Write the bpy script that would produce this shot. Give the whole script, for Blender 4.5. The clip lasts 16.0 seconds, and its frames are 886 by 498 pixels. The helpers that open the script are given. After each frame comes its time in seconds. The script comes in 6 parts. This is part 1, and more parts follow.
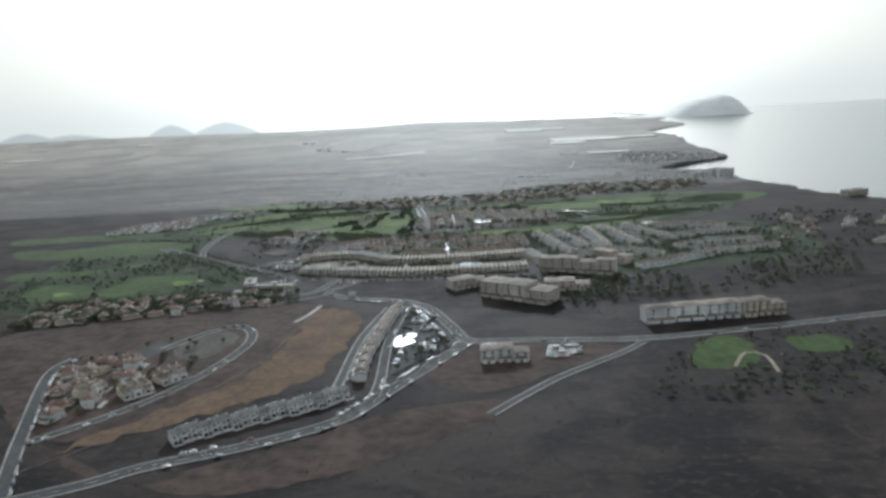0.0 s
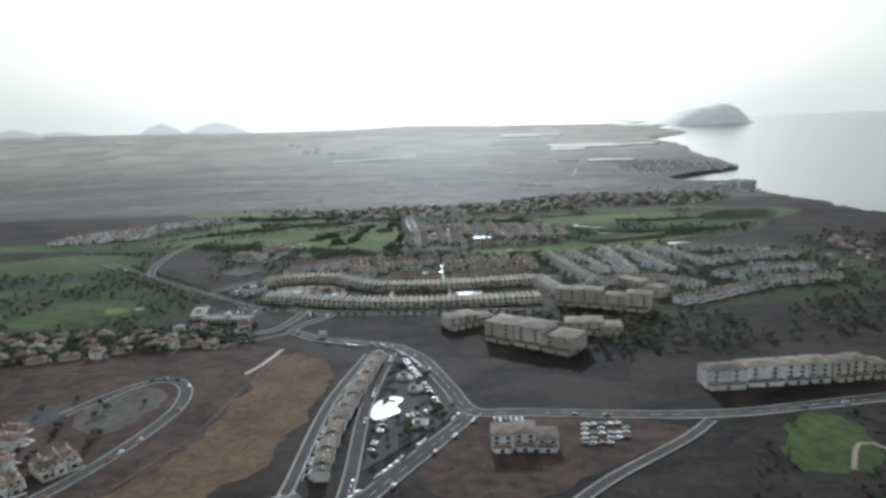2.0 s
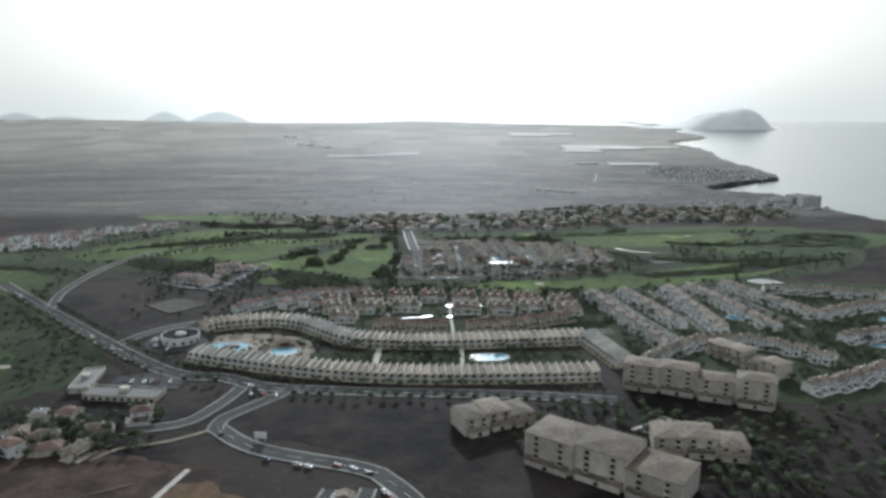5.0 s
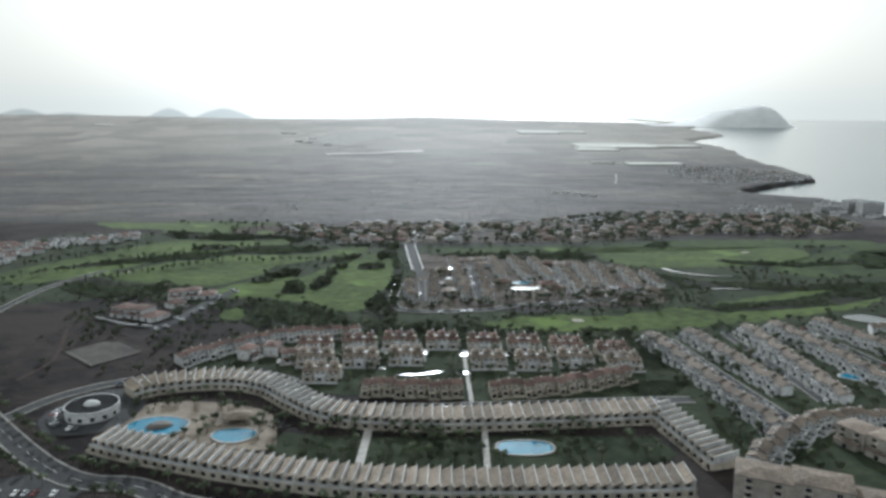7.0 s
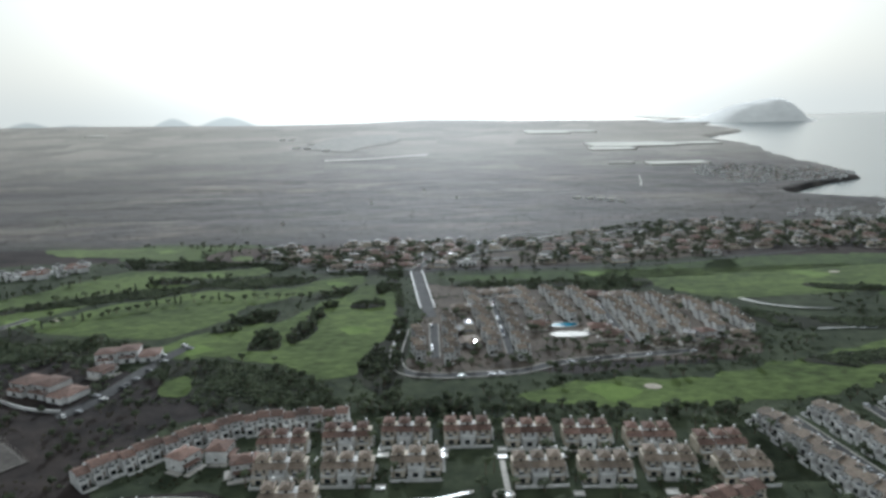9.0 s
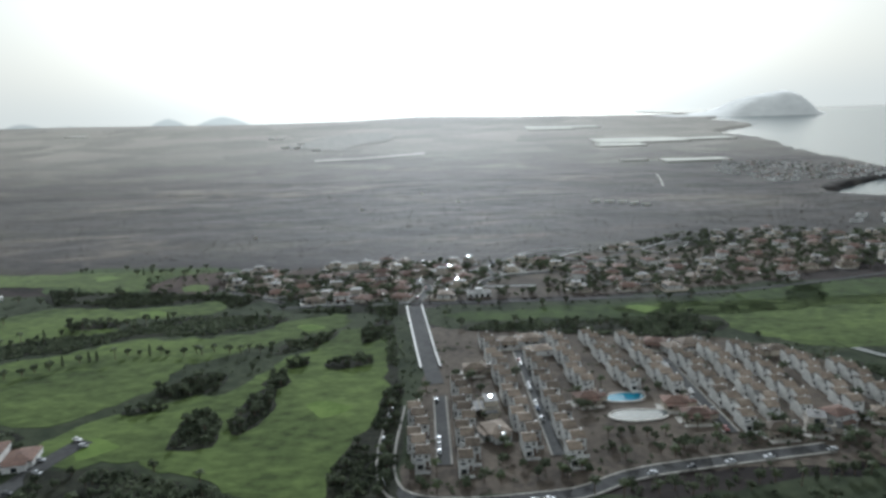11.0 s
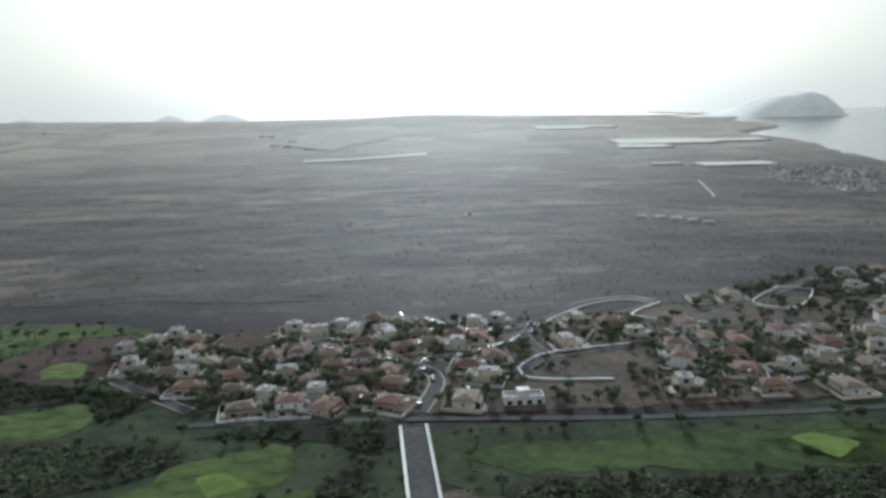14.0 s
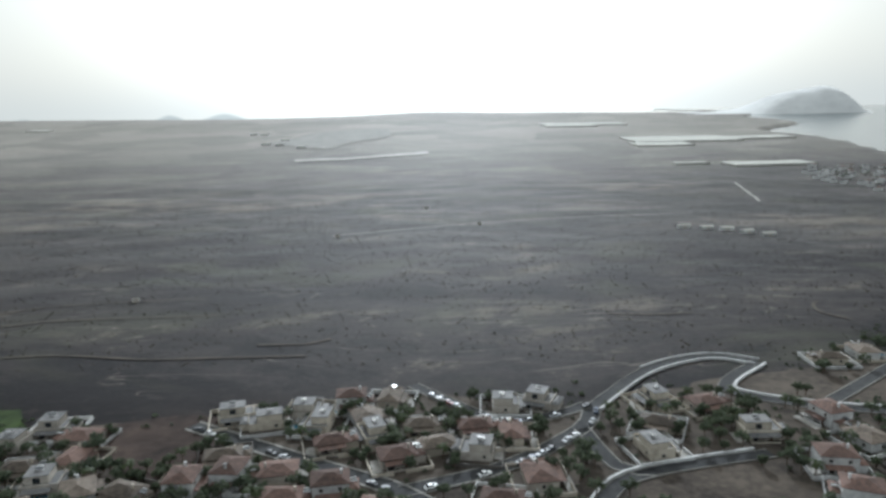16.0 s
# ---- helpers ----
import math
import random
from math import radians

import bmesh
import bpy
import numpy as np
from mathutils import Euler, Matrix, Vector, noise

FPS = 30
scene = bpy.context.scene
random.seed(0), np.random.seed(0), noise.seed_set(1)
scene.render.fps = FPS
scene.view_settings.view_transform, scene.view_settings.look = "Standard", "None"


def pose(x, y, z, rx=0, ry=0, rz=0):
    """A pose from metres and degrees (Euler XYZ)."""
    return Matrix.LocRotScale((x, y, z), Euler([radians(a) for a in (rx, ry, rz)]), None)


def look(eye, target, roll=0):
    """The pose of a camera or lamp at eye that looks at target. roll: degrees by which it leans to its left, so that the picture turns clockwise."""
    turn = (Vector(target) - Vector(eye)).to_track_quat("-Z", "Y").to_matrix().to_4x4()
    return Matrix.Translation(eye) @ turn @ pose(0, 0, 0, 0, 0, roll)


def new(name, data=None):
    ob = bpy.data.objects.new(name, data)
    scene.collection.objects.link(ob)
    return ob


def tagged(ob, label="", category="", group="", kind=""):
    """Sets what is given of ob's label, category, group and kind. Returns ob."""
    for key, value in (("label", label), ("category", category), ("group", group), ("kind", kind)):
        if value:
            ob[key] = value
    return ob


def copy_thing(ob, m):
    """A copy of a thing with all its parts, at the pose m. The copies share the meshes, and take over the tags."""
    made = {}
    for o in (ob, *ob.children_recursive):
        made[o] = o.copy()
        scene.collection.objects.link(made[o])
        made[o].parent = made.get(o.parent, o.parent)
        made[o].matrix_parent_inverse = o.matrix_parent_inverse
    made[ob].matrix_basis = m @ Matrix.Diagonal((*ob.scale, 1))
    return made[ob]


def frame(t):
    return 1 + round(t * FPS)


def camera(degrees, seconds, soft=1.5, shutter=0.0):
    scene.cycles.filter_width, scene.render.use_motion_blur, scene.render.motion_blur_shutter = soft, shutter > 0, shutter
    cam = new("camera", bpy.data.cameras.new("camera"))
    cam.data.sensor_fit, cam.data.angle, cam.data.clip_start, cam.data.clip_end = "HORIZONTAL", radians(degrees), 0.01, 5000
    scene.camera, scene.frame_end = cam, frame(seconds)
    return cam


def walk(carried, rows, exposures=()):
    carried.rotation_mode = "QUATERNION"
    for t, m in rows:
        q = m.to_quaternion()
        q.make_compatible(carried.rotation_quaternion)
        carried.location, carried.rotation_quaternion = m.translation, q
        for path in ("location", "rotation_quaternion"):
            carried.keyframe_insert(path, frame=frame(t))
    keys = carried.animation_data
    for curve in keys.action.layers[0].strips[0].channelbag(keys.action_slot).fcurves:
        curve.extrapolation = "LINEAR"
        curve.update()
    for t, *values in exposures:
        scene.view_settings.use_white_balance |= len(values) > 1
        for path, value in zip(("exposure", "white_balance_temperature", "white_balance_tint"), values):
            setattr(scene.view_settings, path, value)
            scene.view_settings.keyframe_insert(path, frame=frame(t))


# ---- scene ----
cam = camera(64.3, 16.0, soft=3.1)
K = 0.525  # scale of the place
METRES, EYE, TILT, LEAN, TURN = 1150.0 * K, 180.0 * K, -11.3, 3.0, 0.0
ROWS = [
    (0.0, 0.0, 0.0, 0.0, -0.0, 0.0, 0.0),
    (0.5, -0.0009, 0.0322, 0.0046, -0.24, -0.07, -0.04),
    (1.0, -0.0018, 0.0639, 0.0093, -0.44, -0.11, -0.19),
    (1.5, -0.003, 0.096, 0.0137, -0.65, 0.1, -0.5),
    (2.0, -0.0042, 0.1277, 0.018, -0.84, 0.35, -0.96),
    (2.5, -0.0055, 0.1591, 0.0225, -1.06, 0.54, -1.4),
    (3.0, -0.0054, 0.1904, 0.0278, -1.02, 0.54, -1.94),
    (3.5, -0.0063, 0.222, 0.0322, -0.99, 0.44, -2.1),
    (6.0, -0.012, 0.3799, 0.0548, -0.85, 0.04, -3.32),
    (6.5, -0.0129, 0.411, 0.0594, -0.72, -0.01, -3.23),
    (7.0, -0.0144, 0.4426, 0.0637, -0.62, -0.08, -3.18),
    (7.5, -0.0157, 0.4737, 0.0683, -0.53, -0.07, -3.17),
    (8.0, -0.017, 0.5046, 0.0726, -0.36, 0.13, -2.54),
    (8.5, -0.0186, 0.536, 0.0772, -0.21, 0.15, -1.98),
    (9.0, -0.02, 0.5673, 0.0815, -0.14, 0.16, -1.75),
    (11.5, -0.0264, 0.7202, 0.1046, -0.39, -0.19, -1.1),
    (12.0, -0.0278, 0.7511, 0.1088, -0.33, -0.34, -1.12),
    (12.5, -0.0289, 0.7812, 0.1128, -0.38, -0.24, -1.41),
    (13.0, -0.0291, 0.8117, 0.1169, -0.37, -0.03, -1.76),
    (13.5, -0.0304, 0.8416, 0.122, -0.34, -0.06, -1.76),
    (14.0, -0.032, 0.8719, 0.1268, -0.35, -0.06, -1.69),
    (14.5, -0.0335, 0.9019, 0.1318, -0.37, -0.03, -1.74),
    (15.0, -0.035, 0.9317, 0.1353, -0.4, 0.04, -1.64),
    (15.5, -0.0359, 0.9607, 0.1384, -0.41, 0.04, -1.56),
    (16.0, -0.036, 0.9891, 0.1416, -0.3, -0.13, -1.63),
]
walk(cam, [(t, pose(0, 0, EYE, TILT, LEAN, TURN) @ pose(METRES * x, METRES * y, METRES * z, 90 + pitch, roll, yaw)) for t, x, y, z, yaw, pitch, roll in ROWS],
     exposures=[(0.0, 0.97, 5500, 5), (8.0, 0.91, 5500, 5), (16.0, 0.86, 5500, 5)])

# ---- daylight: a hazy morning sky with the sun low and straight ahead ----
SUN_UP = 21.5
sun = new("sun", bpy.data.lights.new("sun", "SUN"))
sun.data.energy, sun.data.angle, sun.data.color = 2.0, radians(1.5), (1.0, 0.97, 0.93)
sun.matrix_world = look((0, 1000 * math.cos(radians(SUN_UP)), 1000 * math.sin(radians(SUN_UP))), (0, 0, 0))

world = bpy.data.worlds.new("world")
scene.world = world
world.use_nodes = True
wn, wl = world.node_tree.nodes, world.node_tree.links
wn.clear()


def wmath(op, a, b=None, c=None):
    n = wn.new("ShaderNodeMath")
    n.operation = op
    for i, v in enumerate((a, b, c)):
        if v is None:
            continue
        if isinstance(v, (int, float)):
            n.inputs[i].default_value = v
        else:
            wl.new(v, n.inputs[i])
    return n.outputs[0]


def wmix(fac, a, b):
    n = wn.new("ShaderNodeMix")
    n.data_type = "RGBA"
    for sock, v in ((n.inputs[0], fac), (n.inputs[6], a), (n.inputs[7], b)):
        if isinstance(v, (int, float)):
            sock.default_value = v
        elif isinstance(v, tuple):
            sock.default_value = (*v, 1)
        else:
            wl.new(v, sock)
    return n.outputs[2]


sky = wn.new("ShaderNodeTexSky")
sky.sky_type, sky.sun_disc = "NISHITA", False
sky.sun_elevation, sky.sun_rotation = radians(SUN_UP), 0.0
sky.air_density, sky.dust_density, sky.ozone_density = 1.0, 6.0, 1.0
way = wn.new("ShaderNodeTexCoord").outputs["Generated"]
sep = wn.new("ShaderNodeSeparateXYZ")
wl.new(way, sep.inputs[0])
# the bright aureole of a hazy sky round the sun
dot = wn.new("ShaderNodeVectorMath")
dot.operation = "DOT_PRODUCT"
wl.new(way, dot.inputs[0])
dot.inputs[1].default_value = (0.0, math.cos(radians(SUN_UP)), math.sin(radians(SUN_UP)))
towards = wmath("MAXIMUM", dot.outputs["Value"], 0.0)
glow = wmath("POWER", towards, 21.0)
aside = wn.new("ShaderNodeMapRange")
aside.interpolation_type = "SMOOTHSTEP"
wl.new(dot.outputs["Value"], aside.inputs[0])
aside.inputs[1].default_value, aside.inputs[2].default_value = 0.1, 0.85
haze = wmix(glow, wmix(aside.outputs[0], (3.84, 3.7, 3.34), (3.88, 3.69, 3.25)), (27.0, 26.0, 23.4))
air = wmix(0.9, sky.outputs[0], haze)
# far land beyond the reach of the ground: hills painted into the sky, their haze colour brighter sunward
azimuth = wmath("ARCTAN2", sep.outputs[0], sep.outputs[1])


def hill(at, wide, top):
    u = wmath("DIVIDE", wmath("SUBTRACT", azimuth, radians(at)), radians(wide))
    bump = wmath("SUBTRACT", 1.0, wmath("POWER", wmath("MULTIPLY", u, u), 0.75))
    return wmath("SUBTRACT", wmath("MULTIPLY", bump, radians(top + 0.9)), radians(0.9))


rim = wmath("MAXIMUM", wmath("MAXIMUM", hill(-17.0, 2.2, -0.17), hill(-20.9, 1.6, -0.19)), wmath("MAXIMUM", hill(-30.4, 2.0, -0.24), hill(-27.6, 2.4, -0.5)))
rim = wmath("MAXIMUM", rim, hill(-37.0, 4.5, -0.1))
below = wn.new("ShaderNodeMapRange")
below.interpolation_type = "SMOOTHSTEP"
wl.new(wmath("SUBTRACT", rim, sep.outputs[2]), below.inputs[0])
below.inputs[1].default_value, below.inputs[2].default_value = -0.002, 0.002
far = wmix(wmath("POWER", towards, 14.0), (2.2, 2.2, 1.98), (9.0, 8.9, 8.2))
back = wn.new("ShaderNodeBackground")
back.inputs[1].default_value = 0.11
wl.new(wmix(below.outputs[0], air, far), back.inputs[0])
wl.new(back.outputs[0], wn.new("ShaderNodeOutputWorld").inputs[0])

# ---- materials ----


def material(name, dark, light, rough=0.8, fine=1.0, coarse=0.05, bump=0.2, sheen=0.0, metal=0.0, vary=0.0, stretch=(1, 1, 1), spec=0.5, span=(0.37, 0.63), through_light=0.0):
    """Two colours mixed by noise at two scales, with relief; vary: how far single pieces differ; sheen: pale at grazing
    angles, in place of haze.
    """
    m = bpy.data.materials.new(name)
    m.use_nodes = True
    n, l = m.node_tree.nodes, m.node_tree.links
    p = n["Principled BSDF"]
    where = n.new("ShaderNodeNewGeometry").outputs["Position"]
    scale = n.new("ShaderNodeVectorMath")
    scale.operation = "MULTIPLY"
    scale.inputs[1].default_value = tuple(v / K for v in stretch)
    l.new(where, scale.inputs[0])
    a, b = n.new("ShaderNodeTexNoise"), n.new("ShaderNodeTexNoise")
    for t, s, d in ((a, fine, 4.0), (b, coarse, 5.0)):
        t.inputs["Scale"].default_value, t.inputs["Detail"].default_value, t.inputs["Roughness"].default_value = s, d, 0.6
        l.new(scale.outputs[0], t.inputs["Vector"])
    both = n.new("ShaderNodeMath")
    both.operation = "MULTIPLY_ADD"
    l.new(a.outputs[0], both.inputs[0])
    both.inputs[1].default_value = 0.5
    half = n.new("ShaderNodeMath")
    half.operation = "MULTIPLY"
    l.new(b.outputs[0], half.inputs[0])
    half.inputs[1].default_value = 0.5
    l.new(half.outputs[0], both.inputs[2])
    ramp = n.new("ShaderNodeValToRGB")
    ramp.color_ramp.elements[0].position, ramp.color_ramp.elements[1].position = span
    ramp.color_ramp.elements[0].color, ramp.color_ramp.elements[1].color = (*dark, 1), (*light, 1)
    l.new(both.outputs[0], ramp.inputs[0])
    out = ramp.outputs[0]
    if vary:
        hsv = n.new("ShaderNodeHueSaturation")
        info = n.new("ShaderNodeObjectInfo")
        span = n.new("ShaderNodeMapRange")
        span.inputs[3].default_value, span.inputs[4].default_value = 1 - vary, 1 + vary
        l.new(info.outputs["Random"], span.inputs[0])
        l.new(span.outputs[0], hsv.inputs["Value"])
        l.new(out, hsv.inputs["Color"])
        out = hsv.outputs[0]
    l.new(out, p.inputs["Base Color"])
    p.inputs["Roughness"].default_value, p.inputs["Metallic"].default_value = rough, metal
    p.inputs["Sheen Roughness"].default_value = 0.22
    p.inputs["Sheen Weight"].default_value, p.inputs["Specular IOR Level"].default_value = sheen, spec
    if through_light:
        thin, both_ways = n.new("ShaderNodeBsdfTranslucent"), n.new("ShaderNodeMixShader")
        l.new(out, thin.inputs[0])
        both_ways.inputs[0].default_value = through_light
        l.new(p.outputs[0], both_ways.inputs[1])
        l.new(thin.outputs[0], both_ways.inputs[2])
        l.new(both_ways.outputs[0], n["Material Output"].inputs[0])
    if bump:
        k = n.new("ShaderNodeBump")
        k.inputs["Strength"].default_value, k.inputs["Distance"].default_value = bump, 0.2 * K / max(fine, 0.05)
        l.new(both.outputs[0], k.inputs["Height"])
        l.new(k.outputs[0], p.inputs["Normal"])
    return m


SCRUB = material("dark_soil", (0.0105, 0.009, 0.0092), (0.032, 0.026, 0.0235), 0.95, 0.08, 0.012, 0.9, 0.02, spec=0.07, span=(0.4, 0.62))
DIRT = material("brown_dirt", (0.025, 0.019, 0.017), (0.062, 0.045, 0.037), 0.95, 0.12, 0.022, 0.7, 0.03, spec=0.06, span=(0.4, 0.6))
TAN = material("tan_dry_grass", (0.052, 0.036, 0.025), (0.112, 0.075, 0.048), 0.95, 0.2, 0.03, 0.5, 0.02, spec=0.06)
ROUGH = material("golf_rough", (0.016, 0.0215, 0.0135), (0.044, 0.053, 0.031), 1.0, 0.13, 0.02, 0.8, 0.07, spec=0.05)
FAIRWAY = material("fairway_grass", (0.028, 0.04, 0.015), (0.092, 0.125, 0.04), 1.0, 0.16, 0.011, 0.6, 0.1, spec=0.05, span=(0.37, 0.63), stretch=(0.8, 1.3, 1))
GREEN = material("putting_green", (0.065, 0.1, 0.024), (0.11, 0.155, 0.042), 1.0, 0.12, 0.03, 0.3, 0.15, spec=0.06)
SAND = material("bunker_sand", (0.18, 0.155, 0.12), (0.28, 0.25, 0.2), 0.9, 0.5, 0.1, 0.2)
ASPHALT = material("asphalt", (0.03, 0.03, 0.032), (0.06, 0.06, 0.059), 0.92, 0.4, 0.04, 0.3, 0.02, spec=0.09)
PALE = material("pale_paving", (0.21, 0.2, 0.18), (0.38, 0.36, 0.33), 0.85, 0.5, 0.05, 0.2, spec=0.2)
PAVE = material("concrete_pavement", (0.13, 0.125, 0.115), (0.27, 0.26, 0.235), 0.9, 0.5, 0.05, 0.2, spec=0.12)
PLAZA = material("tan_paving", (0.12, 0.1, 0.078), (0.23, 0.195, 0.15), 0.9, 0.5, 0.08, 0.1, spec=0.15)
LINE = material("road_paint", (0.5, 0.5, 0.48), (0.75, 0.74, 0.7), 0.6, 2.0, 0.3, 0.05)
WHITE = material("white_render", (0.34, 0.34, 0.335), (0.6, 0.595, 0.575), 0.8, 0.5, 0.1, 0.15, vary=0.2, spec=0.25)
STUCCO = material("tan_stucco", (0.25, 0.225, 0.195), (0.42, 0.385, 0.335), 0.85, 0.4, 0.08, 0.2, vary=0.15, spec=0.2)
CREAM = material("cream_render", (0.28, 0.25, 0.2), (0.48, 0.43, 0.355), 0.8, 0.5, 0.1, 0.15, vary=0.2, spec=0.25)
ROOF_BEIGE = material("beige_roof_tile", (0.085, 0.067, 0.052), (0.2, 0.162, 0.128), 0.85, 0.8, 0.1, 0.4, vary=0.3, spec=0.2)
ROOF_RED = material("terracotta_tile", (0.066, 0.046, 0.039), (0.16, 0.102, 0.082), 0.9, 0.8, 0.1, 0.5, vary=0.35, spec=0.15)
ROOF_SAND = material("sand_roof_tile", (0.13, 0.107, 0.082), (0.29, 0.243, 0.19), 0.85, 0.8, 0.1, 0.4, vary=0.25, spec=0.2)
ROOF_DUSK = material("weathered_brown_tile", (0.055, 0.044, 0.035), (0.15, 0.12, 0.092), 0.85, 0.8, 0.1, 0.5, vary=0.35, spec=0.2)
ROOF_GREY = material("grey_flat_roof", (0.07, 0.07, 0.07), (0.17, 0.165, 0.16), 0.8, 0.8, 0.1, 0.3, vary=0.3, spec=0.25)
FRAME = material("window_frame", (0.3, 0.27, 0.23), (0.5, 0.47, 0.42), 0.5, 3.0, 0.5, 0.0)
GLASS = material("window_glass", (0.012, 0.016, 0.02), (0.025, 0.03, 0.035), 0.08, 1.0, 0.1, 0.0, spec=0.7)
WOOD = material("brown_door_wood", (0.05, 0.028, 0.016), (0.12, 0.07, 0.04), 0.5, 4.0, 0.5, 0.1)
STONE = material("lava_stone", (0.05, 0.045, 0.04), (0.13, 0.115, 0.1), 0.85, 1.2, 0.2, 0.5)
POOL = material("pool_water", (0.006, 0.1, 0.17), (0.014, 0.17, 0.26), 0.12, 0.7, 0.15, 0.3, spec=0.12)
POND = material("pond_water", (0.03, 0.04, 0.04), (0.05, 0.06, 0.06), 0.24, 0.6, 0.1, 0.5)
SEA = material("sea_water", (0.03, 0.05, 0.055), (0.045, 0.07, 0.075), 0.2, 0.12, 0.004, 0.08, stretch=(1, 0.6, 1), spec=0.8)
BARK = material("bark", (0.06, 0.045, 0.032), (0.14, 0.105, 0.075), 0.9, 3.0, 0.5, 0.5)
LEAF = material("dark_foliage", (0.034, 0.044, 0.029), (0.092, 0.106, 0.066), 0.85, 0.8, 0.12, 0.0, 0.12, vary=0.35, spec=0.2, through_light=0.45)
PALM = material("palm_fronds", (0.035, 0.046, 0.02), (0.075, 0.095, 0.04), 0.7, 1.5, 0.2, 0.0, vary=0.25, spec=0.3, through_light=0.4)
SHRUB = material("dry_shrubs", (0.032, 0.031, 0.022), (0.078, 0.071, 0.048), 0.9, 0.6, 0.03, 0.0, 0.05, spec=0.1, through_light=0.4)
COURT = material("court_surface", (0.055, 0.051, 0.048), (0.105, 0.097, 0.088), 1.0, 0.3, 0.06, 0.1, spec=0.04)
DARK = material("dark_roof_felt", (0.012, 0.012, 0.013), (0.026, 0.026, 0.027), 1.0, 0.6, 0.1, 0.2, spec=0.03)
TILE = material("glazed_tile", (0.3, 0.29, 0.27), (0.45, 0.44, 0.41), 0.28, 0.8, 0.2, 0.03)
PANEL = material("solar_glass", (0.02, 0.025, 0.035), (0.035, 0.04, 0.05), 0.13, 1.0, 0.2, 0.0, spec=0.9)
TYRE = material("tyre_rubber", (0.012, 0.012, 0.012), (0.025, 0.025, 0.025), 0.8, 5.0, 1.0, 0.0)
PLASTIC = material("greenhouse_plastic", (0.3, 0.295, 0.26), (0.46, 0.45, 0.4), 0.9, 0.06, 0.01, 0.2, 0.2, spec=0.15)
# rock base colour lifted, with sheen, to carry the sea haze
ROCK = material("hazed_rock", (0.55, 0.55, 0.54), (0.67, 0.67, 0.65), 0.95, 0.03, 0.006, 0.4, 0.2, spec=0.08)
PAINTS = [material("car_paint_" + n, c, tuple(min(1, v * 1.15) for v in c), 0.5, 1.0, 0.2, 0.0) for n, c in
          (("white", (0.68, 0.68, 0.67)), ("silver", (0.36, 0.37, 0.38)), ("dark", (0.03, 0.032, 0.037)), ("red", (0.16, 0.03, 0.025)), ("blue", (0.035, 0.055, 0.1)))]



